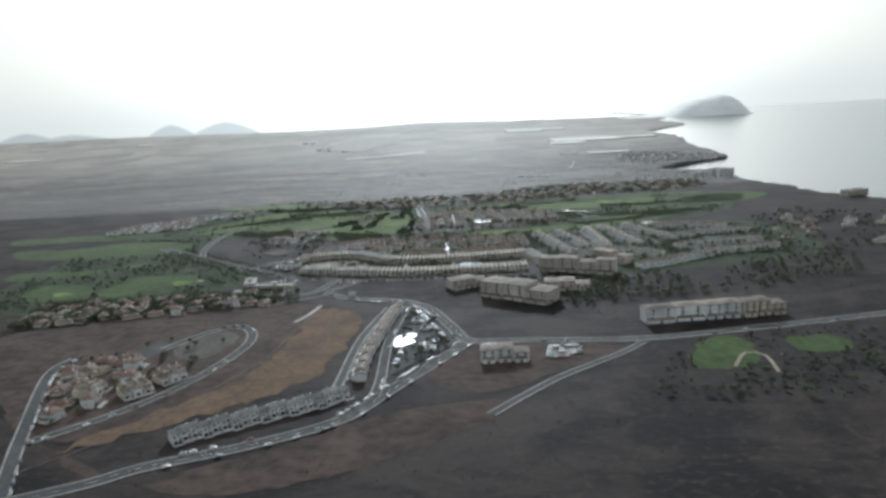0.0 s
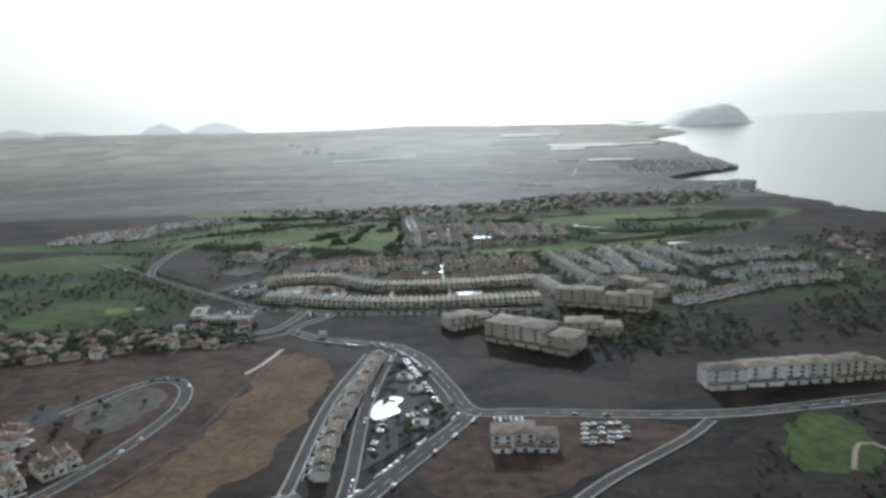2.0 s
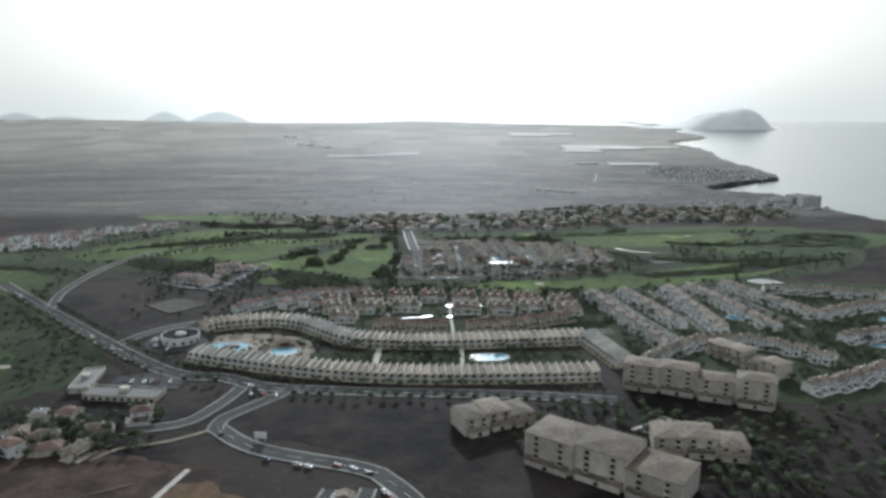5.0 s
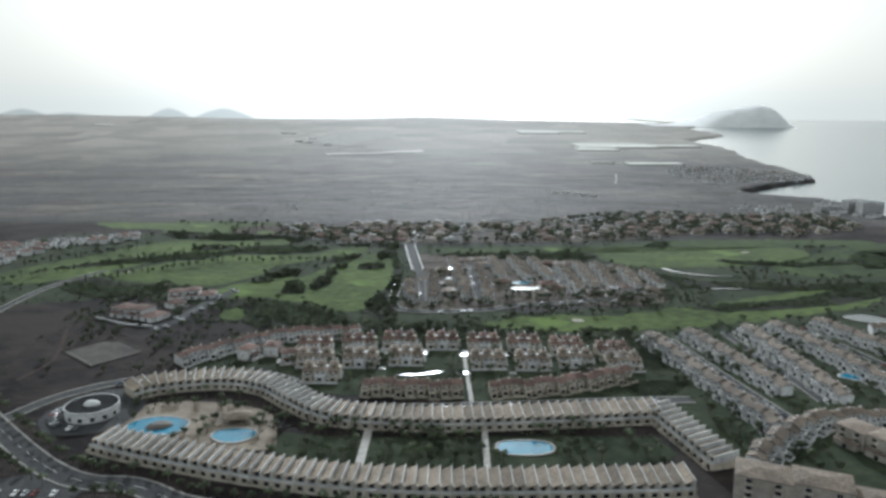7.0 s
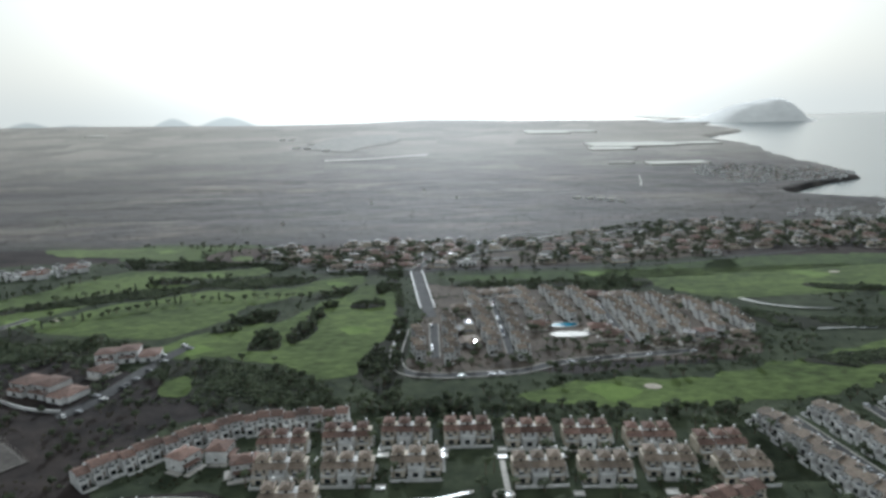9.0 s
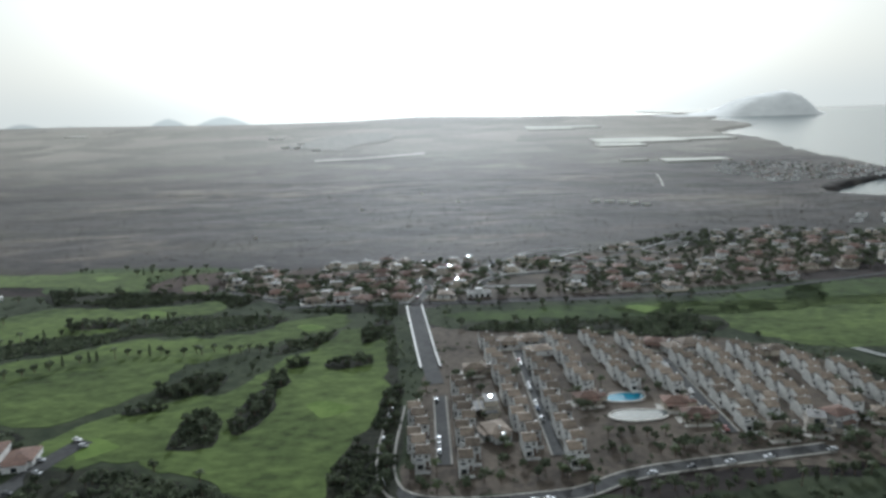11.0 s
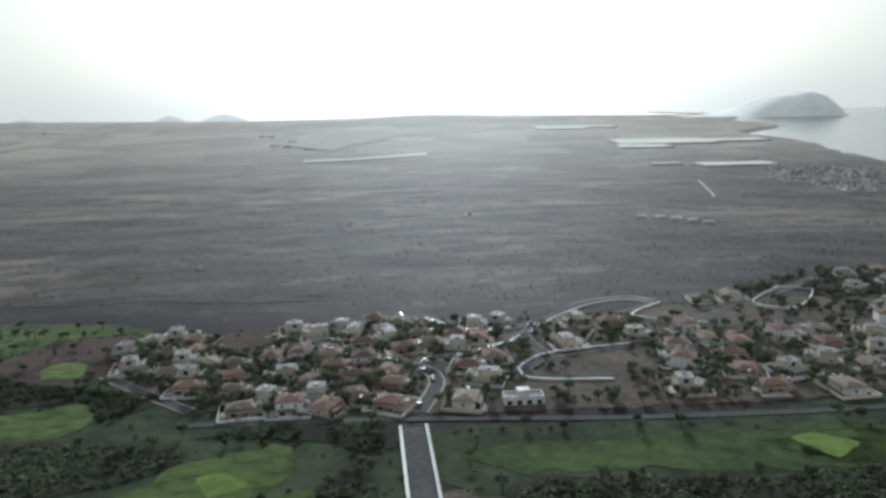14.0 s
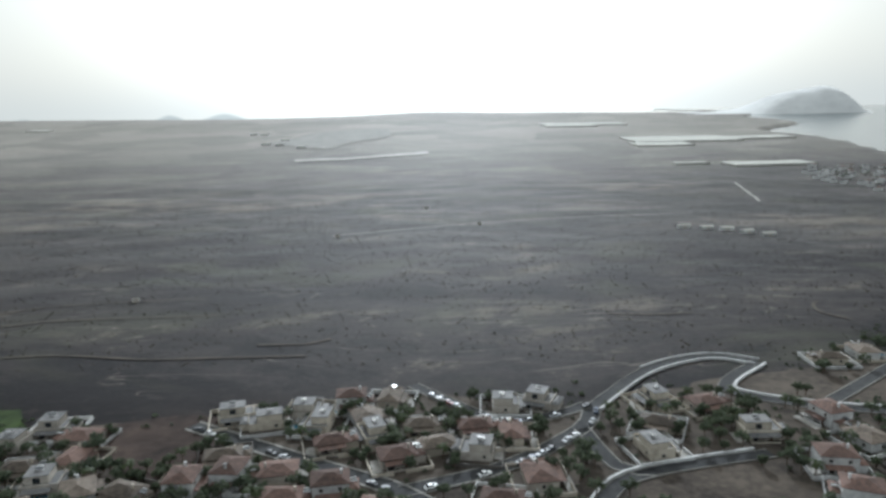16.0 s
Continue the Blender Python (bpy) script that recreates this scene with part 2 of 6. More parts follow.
def ground_material():
    """Brown soil near the houses, dark volcanic scrub with long pale streaks on the plain beyond."""
    m = bpy.data.materials.new("open_ground")
    m.use_nodes = True
    n, l = m.node_tree.nodes, m.node_tree.links
    p = n["Principled BSDF"]

    def vec(scale):
        k = n.new("ShaderNodeVectorMath")
        k.operation = "MULTIPLY"
        l.new(n.new("ShaderNodeNewGeometry").outputs["Position"], k.inputs[0])
        k.inputs[1].default_value = tuple(v / K for v in scale)
        return k.outputs[0]

    def noisy(scale, detail=4.0, rough=0.6, warp=0.0):
        t = n.new("ShaderNodeTexNoise")
        t.inputs["Scale"].default_value, t.inputs["Detail"].default_value, t.inputs["Roughness"].default_value, t.inputs["Distortion"].default_value = 1.0, detail, rough, warp
        l.new(vec(scale), t.inputs["Vector"])
        return t.outputs[0]

    def spread(v, a, b, c=0.0, d=1.0):
        k = n.new("ShaderNodeMapRange")
        k.interpolation_type = "SMOOTHSTEP"
        l.new(v, k.inputs[0])
        for i, q in enumerate((a, b, c, d)):
            k.inputs[i + 1].default_value = q
        return k.outputs[0]

    def calc(op, a, b):
        k = n.new("ShaderNodeMath")
        k.operation = op
        for i, v in enumerate((a, b)):
            if isinstance(v, (int, float)):
                k.inputs[i].default_value = v
            else:
                l.new(v, k.inputs[i])
        return k.outputs[0]

    def blend(fac, a, b):
        k = n.new("ShaderNodeMix")
        k.data_type = "RGBA"
        for sock, v in ((k.inputs[0], fac), (k.inputs[6], a), (k.inputs[7], b)):
            if isinstance(v, tuple):
                sock.default_value = (*v, 1)
            elif isinstance(v, float):
                sock.default_value = v
            else:
                l.new(v, sock)
        return k.outputs[2]

    split = n.new("ShaderNodeSeparateXYZ")
    l.new(vec((1, 1, 1)), split.inputs[0])
    plain = spread(calc("ADD", split.outputs[1], calc("MULTIPLY", noisy((0.01, 0.01, 0.01)), 80.0)), 1425, 1475)
    bands, lumps, grain = noisy((0.0026, 0.0062, 0.01), 6.0, 0.6, 0.6), noisy((0.02, 0.026, 0.02), 7.0, 0.7, 0.5), noisy((0.3, 0.36, 0.3), 4.0, 0.75)
    tone = calc("ADD", calc("ADD", calc("MULTIPLY", bands, 0.5), calc("MULTIPLY", lumps, 0.34)), calc("MULTIPLY", grain, 0.16))
    scrub = blend(spread(tone, 0.455, 0.53), (0.006, 0.0052, 0.0062), (0.031, 0.0265, 0.025))
    scrub = blend(spread(tone, 0.535, 0.59), scrub, (0.11, 0.093, 0.074))
    scrub = blend(calc("MULTIPLY", spread(noisy((0.006, 0.008, 0.01), 5.0, 0.65, 0.4), 0.52, 0.66), 0.55), scrub, (0.056, 0.056, 0.036))
    line = calc("ABSOLUTE", calc("SUBTRACT", noisy((0.0045, 0.014, 0.01), 4.0, 0.55, 1.5), 0.5), 0.0)
    streak = calc("MULTIPLY", spread(line, 0.0015, 0.008, 1.0, 0.0), spread(noisy((0.008, 0.014, 0.01)), 0.5, 0.6))
    scrub = blend(calc("MULTIPLY", streak, 0.6), scrub, (0.18, 0.155, 0.13))
    # scrub darker nearby, paler farther out: haze put into the base colour
    plain_haze = spread(calc("ADD", split.outputs[1], calc("MULTIPLY", noisy((0.002, 0.004, 0.01), 5.0, 0.6, 0.5), 700.0)), 1950, 2650)
    scrub = blend(plain_haze, blend(0.3, scrub, (0.008, 0.007, 0.008)), scrub)
    fields = n.new("ShaderNodeTexVoronoi")
    fields.inputs["Scale"].default_value = 1.0
    l.new(vec((0.006, 0.0045, 0.0)), fields.inputs["Vector"])
    tint = n.new("ShaderNodeSeparateXYZ")
    l.new(fields.outputs["Color"], tint.inputs[0])
    # dry fields in patches, their pale tint growing with distance as painted haze
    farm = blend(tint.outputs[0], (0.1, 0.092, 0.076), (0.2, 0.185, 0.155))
    far_haze = spread(calc("ADD", split.outputs[1], calc("MULTIPLY", noisy((0.0025, 0.004, 0.01), 5.0, 0.6, 0.5), 1500.0)), 2700, 4300)
    scrub = blend(calc("MULTIPLY", far_haze, 0.85), scrub, farm)
    soil = blend(spread(noisy((0.012, 0.02, 0.01), 5.0, 0.6, 0.5), 0.38, 0.62), (0.0095, 0.0082, 0.0085), (0.03, 0.0245, 0.0225))
    soil = blend(calc("MULTIPLY", spread(noisy((0.15, 0.2, 0.2), 4.0, 0.7), 0.5, 0.7), 0.5), soil, (0.05, 0.04, 0.034))
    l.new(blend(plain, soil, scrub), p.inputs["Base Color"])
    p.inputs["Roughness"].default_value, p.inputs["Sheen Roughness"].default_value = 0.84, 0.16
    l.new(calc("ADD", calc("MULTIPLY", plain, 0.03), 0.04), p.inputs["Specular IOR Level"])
    # sheen, strongest on the plain, whitens grazing views in place of haze
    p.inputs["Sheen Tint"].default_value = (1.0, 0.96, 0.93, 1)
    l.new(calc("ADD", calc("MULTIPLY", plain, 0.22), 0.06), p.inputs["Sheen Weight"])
    k = n.new("ShaderNodeBump")
    k.inputs["Strength"].default_value, k.inputs["Distance"].default_value = 0.45, 1.6 * K
    l.new(calc("ADD", lumps, calc("MULTIPLY", grain, 0.3)), k.inputs["Height"])
    l.new(k.outputs[0], p.inputs["Normal"])
    return m


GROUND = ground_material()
MEADOW = material("semi_rough_grass", (0.018, 0.027, 0.013), (0.056, 0.08, 0.028), 1.0, 0.14, 0.014, 0.7, 0.09, spec=0.05, span=(0.36, 0.64))
SHADE = material("thicket_ground", (0.011, 0.012, 0.01), (0.032, 0.034, 0.024), 1.0, 0.4, 0.05, 0.8, 0.03, spec=0.05)
GARDEN_SOIL = material("dusty_garden_soil", (0.034, 0.029, 0.025), (0.1, 0.083, 0.067), 0.95, 0.3, 0.04, 0.5, 0.03, spec=0.07)

# ---- the lie of the land ----
LAND_Y, LAND_Z = zip((-1500, -9), (600, -6), (850, -3), (1100, 2), (1400, 6), (1850, -8), (2100, -12), (2500, -4), (3200, 14), (4000, 42), (4850, 80), (5300, 20), (7000, -60))
SEA_Y, SEA_Z = zip((-1500, -20), (2000, -20), (2600, -12), (3200, 2), (4000, 28), (4700, 55), (7000, 62))
COAST_Y, COAST_X = zip((-1500, 1000), (600, 850), (1000, 760), (1165, 707), (1225, 661), (1310, 652), (1400, 638), (1510, 625), (1594, 655), (1700, 672), (1778, 672), (1810, 649), (1878, 600), (1960, 600), (2040, 690), (2105, 760), (2170, 868), (2230, 890), (2353, 911),
                       (2750, 940), (2920, 985), (3180, 1035), (3400, 1002), (3520, 1000), (3830, 1290), (4000, 1345), (4330, 1285), (4650, 1500), (4750, 1700), (4900, 1750), (5300, 1500), (7000, 1500))


def soft_step(a, b, v):
    u = min(1.0, max(0.0, (v - a) / (b - a)))
    return u * u * (3 - 2 * u)


def land(x, y):
    """The height of the ground at a place."""
    z = float(sum(np.interp(y + d, LAND_Y, LAND_Z) for d in (-60, 0, 60))) / 3
    if y > 1400:
        wild = soft_step(1460, 1600, y) * (1 - 0.5 * soft_step(2200, 3000, y))
        if x > 60:
            wild *= 1 - 0.9 * soft_step(60, 200, x) * (1 - soft_step(1560, 1750, y))
        trail = float(np.interp(x, (-420, -153, -7, 91, 300), (1760, 1848, 1910, 1938, 1960)))
        wild *= 1 - 0.92 * math.exp(-((y - trail) / 35) ** 2)
        if wild > 0:
            z += wild * (1.6 * noise.noise((x / 150, y / 110, 1.7)) - 1.8 * abs(noise.noise((x / 80, y / 55, 4.2))) + 0.8 * noise.noise((x / 34, y / 30, 7.2)) + 0.7)
    edge = soft_step(2600, 4850, y)
    z += edge * (14 * math.exp(-((x + 130) / 330) ** 2) + 20 * soft_step(-900, -2400, x) - 13 * soft_step(300, 1250, x))
    shore = float(np.interp(y, COAST_Y, COAST_X)) + 14 * noise.noise((y / 60, 3.1, 0.4)) + 6 * noise.noise((y / 17, 8.1, 0.4))
    level = float(np.interp(y, SEA_Y, SEA_Z))
    if x > shore - 60:
        z = max(z, level + 5) * (1 - soft_step(shore - 12, shore + 10, x)) + (level - 9) * soft_step(shore - 12, shore + 10, x)
    return z


def link(name, verts, faces, mats, smooth=False):
    me = bpy.data.meshes.new(name)
    me.from_pydata(verts, [], faces)
    for m in (mats if isinstance(mats, (list, tuple)) else [mats]):
        me.materials.append(m)
    if smooth:
        me.shade_smooth()
    me.update()
    return me


def part(name, me, parent, label="", at=None):
    ob = new(name, me)
    ob.parent = parent
    if at is not None:
        ob.matrix_basis = at
    return tagged(ob, label)


# ground sheet, finer where the camera passes near
xs = sorted({*range(-4200, -600, 120), *range(-600, 1500, 14), *range(1500, 4300, 140)})
ys = sorted({*range(-1500, 100, 80), *range(100, 2300, 14), *range(2300, 3400, 25), *range(3400, 6300, 50)})
verts = [(x, y, land(x, y)) for y in ys for x in xs]
nx = len(xs)
faces = [(j * nx + i, j * nx + i + 1, (j + 1) * nx + i + 1, (j + 1) * nx + i) for j in range(len(ys) - 1) for i in range(nx - 1)]
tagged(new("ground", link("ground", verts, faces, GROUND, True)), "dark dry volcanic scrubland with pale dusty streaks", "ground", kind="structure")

xs = [*range(450, 1600, 50), *range(1600, 6800, 200)]
ys = [*range(-1500, 6300, 60)]
nx = len(xs)
verts = [(x, y, float(np.interp(y, SEA_Y, SEA_Z))) for y in ys for x in xs]
faces = [(j * nx + i, j * nx + i + 1, (j + 1) * nx + i + 1, (j + 1) * nx + i) for j in range(len(ys) - 1) for i in range(nx - 1)]
tagged(new("sea", link("sea", verts, faces, SEA, True)), "calm pale sea shining under the haze", "sea", kind="structure")

# ---- patches, roads ----
from mathutils.geometry import delaunay_2d_cdt

ROADS = []      # (polyline, half width): keep things off them
KEEP = []       # (x, y, radius): built-up spots
MOWN = []       # fairway outlines


def smooth_line(pts, step=6.0, closed=False):
    """A rounded line through the points, at even steps."""
    pts = [Vector(p) for p in pts]
    n = len(pts)
    out = []
    for i in range(n if closed else n - 1):
        p0, p1, p2, p3 = [pts[k % n] if closed else pts[min(max(k, 0), n - 1)] for k in (i - 1, i, i + 1, i + 2)]
        m = max(2, int((p2 - p1).length / step))
        for k in range(m):
            u = k / m
            out.append(0.5 * ((2 * p1) + (p2 - p0) * u + (2 * p0 - 5 * p1 + 4 * p2 - p3) * u * u + (3 * p1 - p0 - 3 * p2 + p3) * u ** 3))
    if not closed:
        out.append(pts[-1])
    return out


def inside(p, poly):
    odd, j = False, len(poly) - 1
    for i in range(len(poly)):
        a, b = poly[i], poly[j]
        if (a[1] > p[1]) != (b[1] > p[1]) and p[0] < (b[0] - a[0]) * (p[1] - a[1]) / (b[1] - a[1]) + a[0]:
            odd = not odd
        j = i
    return odd


def patch(name, outline, mat, lift, label, category, wobble=2.0, rounded=True, step=6.0, kind="structure"):
    """A sheet that lies on the ground within an outline."""
    ring = smooth_line(outline, step, True) if rounded else [Vector(p) for p in outline]
    ring = [p + Vector((noise.noise((p.x / 11, p.y / 11, 2.0)), noise.noise((p.x / 11, p.y / 11, 9.0)))) * wobble for p in ring]
    x0, x1 = min(p.x for p in ring), max(p.x for p in ring)
    y0, y1 = min(p.y for p in ring), max(p.y for p in ring)
    gap = max(12.0, (x1 - x0) / 40)
    inner = [Vector((x, y)) for x in np.arange(x0, x1, gap) for y in np.arange(y0, y1, gap) if inside((x, y), ring)]
    n = len(ring)
    v, _, f, *_ = delaunay_2d_cdt(ring + inner, [(i, (i + 1) % n) for i in range(n)], [], 1, 0.01)
    return tagged(new(name, link(name, [(p.x, p.y, land(p.x, p.y) + lift) for p in v], [tuple(q) for q in f], mat, True)), label, category, kind=kind), ring


def strip(pts, a, b, lift, thick=0.0):
    """Vertices and faces of a band from a to b metres right of a line."""
    v, f = [], []
    for i, p in enumerate(pts):
        d = (pts[min(i + 1, len(pts) - 1)] - pts[max(i - 1, 0)]).normalized()
        r = Vector((d.y, -d.x))
        for k in (a, b):
            q = p + r * k
            v.append((q.x, q.y, land(q.x, q.y) + lift))
    m = len(pts)
    f = [(2 * i, 2 * i + 1, 2 * i + 3, 2 * i + 2) for i in range(m - 1)]
    if thick:
        v += [(x, y, z - thick) for x, y, z in v[:2 * m]]
        for i in range(m - 1):
            f += [(2 * i, 2 * i + 2, 2 * m + 2 * i + 2, 2 * m + 2 * i), (2 * i + 1, 2 * m + 2 * i + 1, 2 * m + 2 * i + 3, 2 * i + 3)]
    return v, f


def joined(lists):
    v, f = [], []
    for a, b in lists:
        f += [tuple(k + len(v) for k in q) for q in b]
        v += a
    return v, f


def road(pts, width, label, kerbs=True, dashes=False, lift=0.4, walk_width=1.0, mat=None):
    line = smooth_line(pts)
    ROADS.append((line, width / 2 + (walk_width if kerbs else 0) + 0.5))
    base = tagged(new("road", link("road", *strip(line, -width / 2, width / 2, lift), mat or ASPHALT, True)), label, "road", kind="structure")
    if kerbs:
        for s in (-1, 1):
            a, b = sorted((s * width / 2, s * (width / 2 + walk_width)))
            tagged(new("pavement", link("pavement", *strip(line, a, b, lift + 0.15, 0.6), PAVE, False)), "pale concrete pavement with a raised kerb along a road", "pavement", kind="structure")
    if dashes:
        bits = []
        for i in range(0, len(line) - 1, 2):
            bits.append(strip(line[i:i + 2], -0.07, 0.07, lift + 0.03))
        part("lane_marking", link("lane_marking", *joined(bits), LINE), base, "white dashed paint")
    return line

patch("field", [(-420, 617), (-361, 645), (-219, 692), (-147, 680), (-111, 663), (-117, 572), (-172, 425), (-261, 400), (-330, 470), (-440, 520)], DIRT, 0.12, "bare brown building land with tyre tracks and dry weeds", "field", 5)
patch("field", [(-240, 385), (-196, 402), (-150, 436), (-104, 480), (-94, 520), (-84, 600), (-90, 640), (-126, 662), (-136, 640), (-138, 590), (-146, 525), (-158, 488), (-192, 440)], TAN, 0.25, "strip of tan dry grass across brown building land", "field", 9)
patch("field", [(-20, 470), (20, 440), (70, 470), (130, 515), (60, 536), (14, 536)], DIRT, 0.12, "bare brown plot beside a road junction", "field", 3)
patch("field", [(-260, 400), (-150, 330), (-60, 345), (40, 420), (-30, 420), (-120, 368), (-190, 345)], DIRT, 0.12, "bare brown verge beyond a main road", "field", 3)
patch("field", [(-50, 765), (-100, 758), (-122, 728), (-100, 705), (-50, 685), (10, 640), (60, 660), (0, 720)], SCRUB, 0.12, "dark empty plot between roads", "field", 3)
patch("field", [(-270, 900), (-190, 890), (-120, 925), (-120, 985), (-180, 1000), (-280, 985)], SCRUB, 0.12, "rough brown open land round a sports court", "field", 4)
patch("field", [(100, 640), (250, 650), (380, 700), (360, 760), (260, 745), (180, 690)], SCRUB, 0.12, "rough dark slope behind a block of flats", "field", 5)
patch("field", [(-262, 1330), (-212, 1322), (-205, 1365), (-222, 1394), (-262, 1380)], DIRT, 0.2, "bare brown slope between golf course and villas", "field", 4)

for outline in ([(-135, 985), (104, 975), (106, 876), (-70, 876), (-100, 900), (-125, 915), (-170, 915)], [(112, 985), (420, 1000), (430, 800), (200, 745), (112, 800)], [(-56, 1215), (60, 1210), (176, 1170), (176, 1060), (50, 1045), (0, 1030), (-54, 1035)],
                [(-216, 1386), (-205, 1335), (-157, 1288), (140, 1296), (300, 1362), (330, 1440), (200, 1450), (90, 1432), (0, 1402), (-60, 1416), (-120, 1396)], [(-58, 1030), (-90, 985), (110, 975), (60, 1025)]):
    dusty = outline[0][1] > 1200
    patch("garden_ground", outline, GARDEN_SOIL if dusty else ROUGH, 0.13, "dusty brown ground between houses" if dusty else "dark planted ground between houses", "garden", 4)
ROUGHS = (
    [(-520, 720), (-400, 700), (-280, 735), (-230, 810), (-340, 930), (-380, 1060), (-520, 1040)],
    [(-480, 1060), (-370, 1040), (-250, 1060), (-130, 995), (-60, 985), (-56, 1270), (-190, 1310), (-300, 1300), (-350, 1330), (-480, 1300)],
    [(-340, 1330), (-190, 1300), (-200, 1360), (-222, 1410), (-360, 1420)],
    [(0, 965), (110, 965), (250, 1000), (420, 1080), (480, 1200), (420, 1290), (220, 1310), (60, 1275), (-40, 1270), (-36, 1225), (60, 1215), (160, 1165), (160, 1060), (60, 1030), (-10, 1010)],
    [(120, 425), (180, 520), (360, 545), (420, 470), (300, 400)],
)
for k, outline in enumerate(ROUGHS):
    patch("golf_rough", outline, (ROUGH, ROUGH, MEADOW, ROUGH, SCRUB)[k], 0.14, ("dark olive rough between golf fairways", "dark olive rough between golf fairways", "dull green rough grass between golf fairways", "dark olive rough between golf fairways", "dark brown scrub round small golf greens")[k], "rough grass", 6)
THICKETS = (
    [(-180, 1138), (-173, 1147), (-158, 1160), (-149, 1154), (-149, 1136), (-158, 1130), (-172, 1126)],
    [(-132, 1191), (-127, 1204), (-109, 1214), (-102, 1225), (-102, 1206), (-114, 1196), (-127, 1184)],
    [(-99, 1164), (-96, 1172), (-73, 1174), (-74, 1165), (-93, 1158)],
    [(-126, 1152), (-121, 1160), (-114, 1144), (-119, 1134), (-125, 1140)],
    [(-121, 1168), (-109, 1173), (-110, 1165), (-117, 1162)],
    [(-187, 1113), (-166, 1118), (-168, 1114), (-181, 1108)],
    [(-84, 1212), (-82, 1232), (-75, 1223), (-74, 1204), (-81, 1199)],
    [(-274, 1227), (-249, 1231), (-231, 1252), (-210, 1261), (-183, 1266), (-136, 1254), (-150, 1236), (-174, 1225), (-201, 1225), (-226, 1221), (-248, 1212), (-258, 1200)],
    [(-348, 1347), (-304, 1332), (-258, 1330), (-215, 1318), (-165, 1305), (-184, 1283), (-198, 1303), (-225, 1298), (-264, 1291), (-318, 1298)],
    [(-286, 1256), (-268, 1260), (-249, 1255), (-253, 1245), (-278, 1243)],
    [(-138, 1268), (-66, 1277), (-65, 1252), (-98, 1262)],
    [(-80, 1230), (-68, 1248), (-58, 1156), (-55, 1120), (-61, 1120), (-68, 1200)],
    [(-5, 1232), (69, 1229), (125, 1238), (140, 1213), (105, 1194), (40, 1206), (-20, 1218)],
    [(-80, 1050), (-66, 1092), (-61, 1130), (-55, 1130), (-52, 1010), (-67, 1008)],
    [(-200, 1058), (-172, 1060), (-146, 1052), (-118, 1037), (-94, 1018), (-80, 985), (-120, 979), (-160, 1000), (-166, 1034), (-184, 1036)],
    [(-150, 1075), (-154, 1100), (-146, 1112), (-135, 1098), (-133, 1076)],
    [(-131, 1094), (-128, 1128), (-119, 1134), (-116, 1103), (-125, 1086)],
    [(-362, 1160), (-280, 1195), (-256, 1200), (-274, 1227), (-330, 1200), (-380, 1160)],
    [(-338, 1127), (-289, 1103), (-227, 1094), (-222, 1084), (-254, 1068), (-298, 1062), (-340, 1090)],
    [(176, 1150), (215, 1120), (300, 1110), (400, 1122), (400, 1102), (300, 1092), (190, 1100)],
    [(180, 1046), (260, 1062), (330, 1100), (380, 1098), (300, 1052), (200, 1030)],
    [(260, 1206), (330, 1190), (400, 1210), (395, 1192), (320, 1176), (262, 1190)],
)
# a dark sheet under each thicket closes the gaps between its bushes
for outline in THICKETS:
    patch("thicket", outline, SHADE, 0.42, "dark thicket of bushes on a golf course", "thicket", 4)

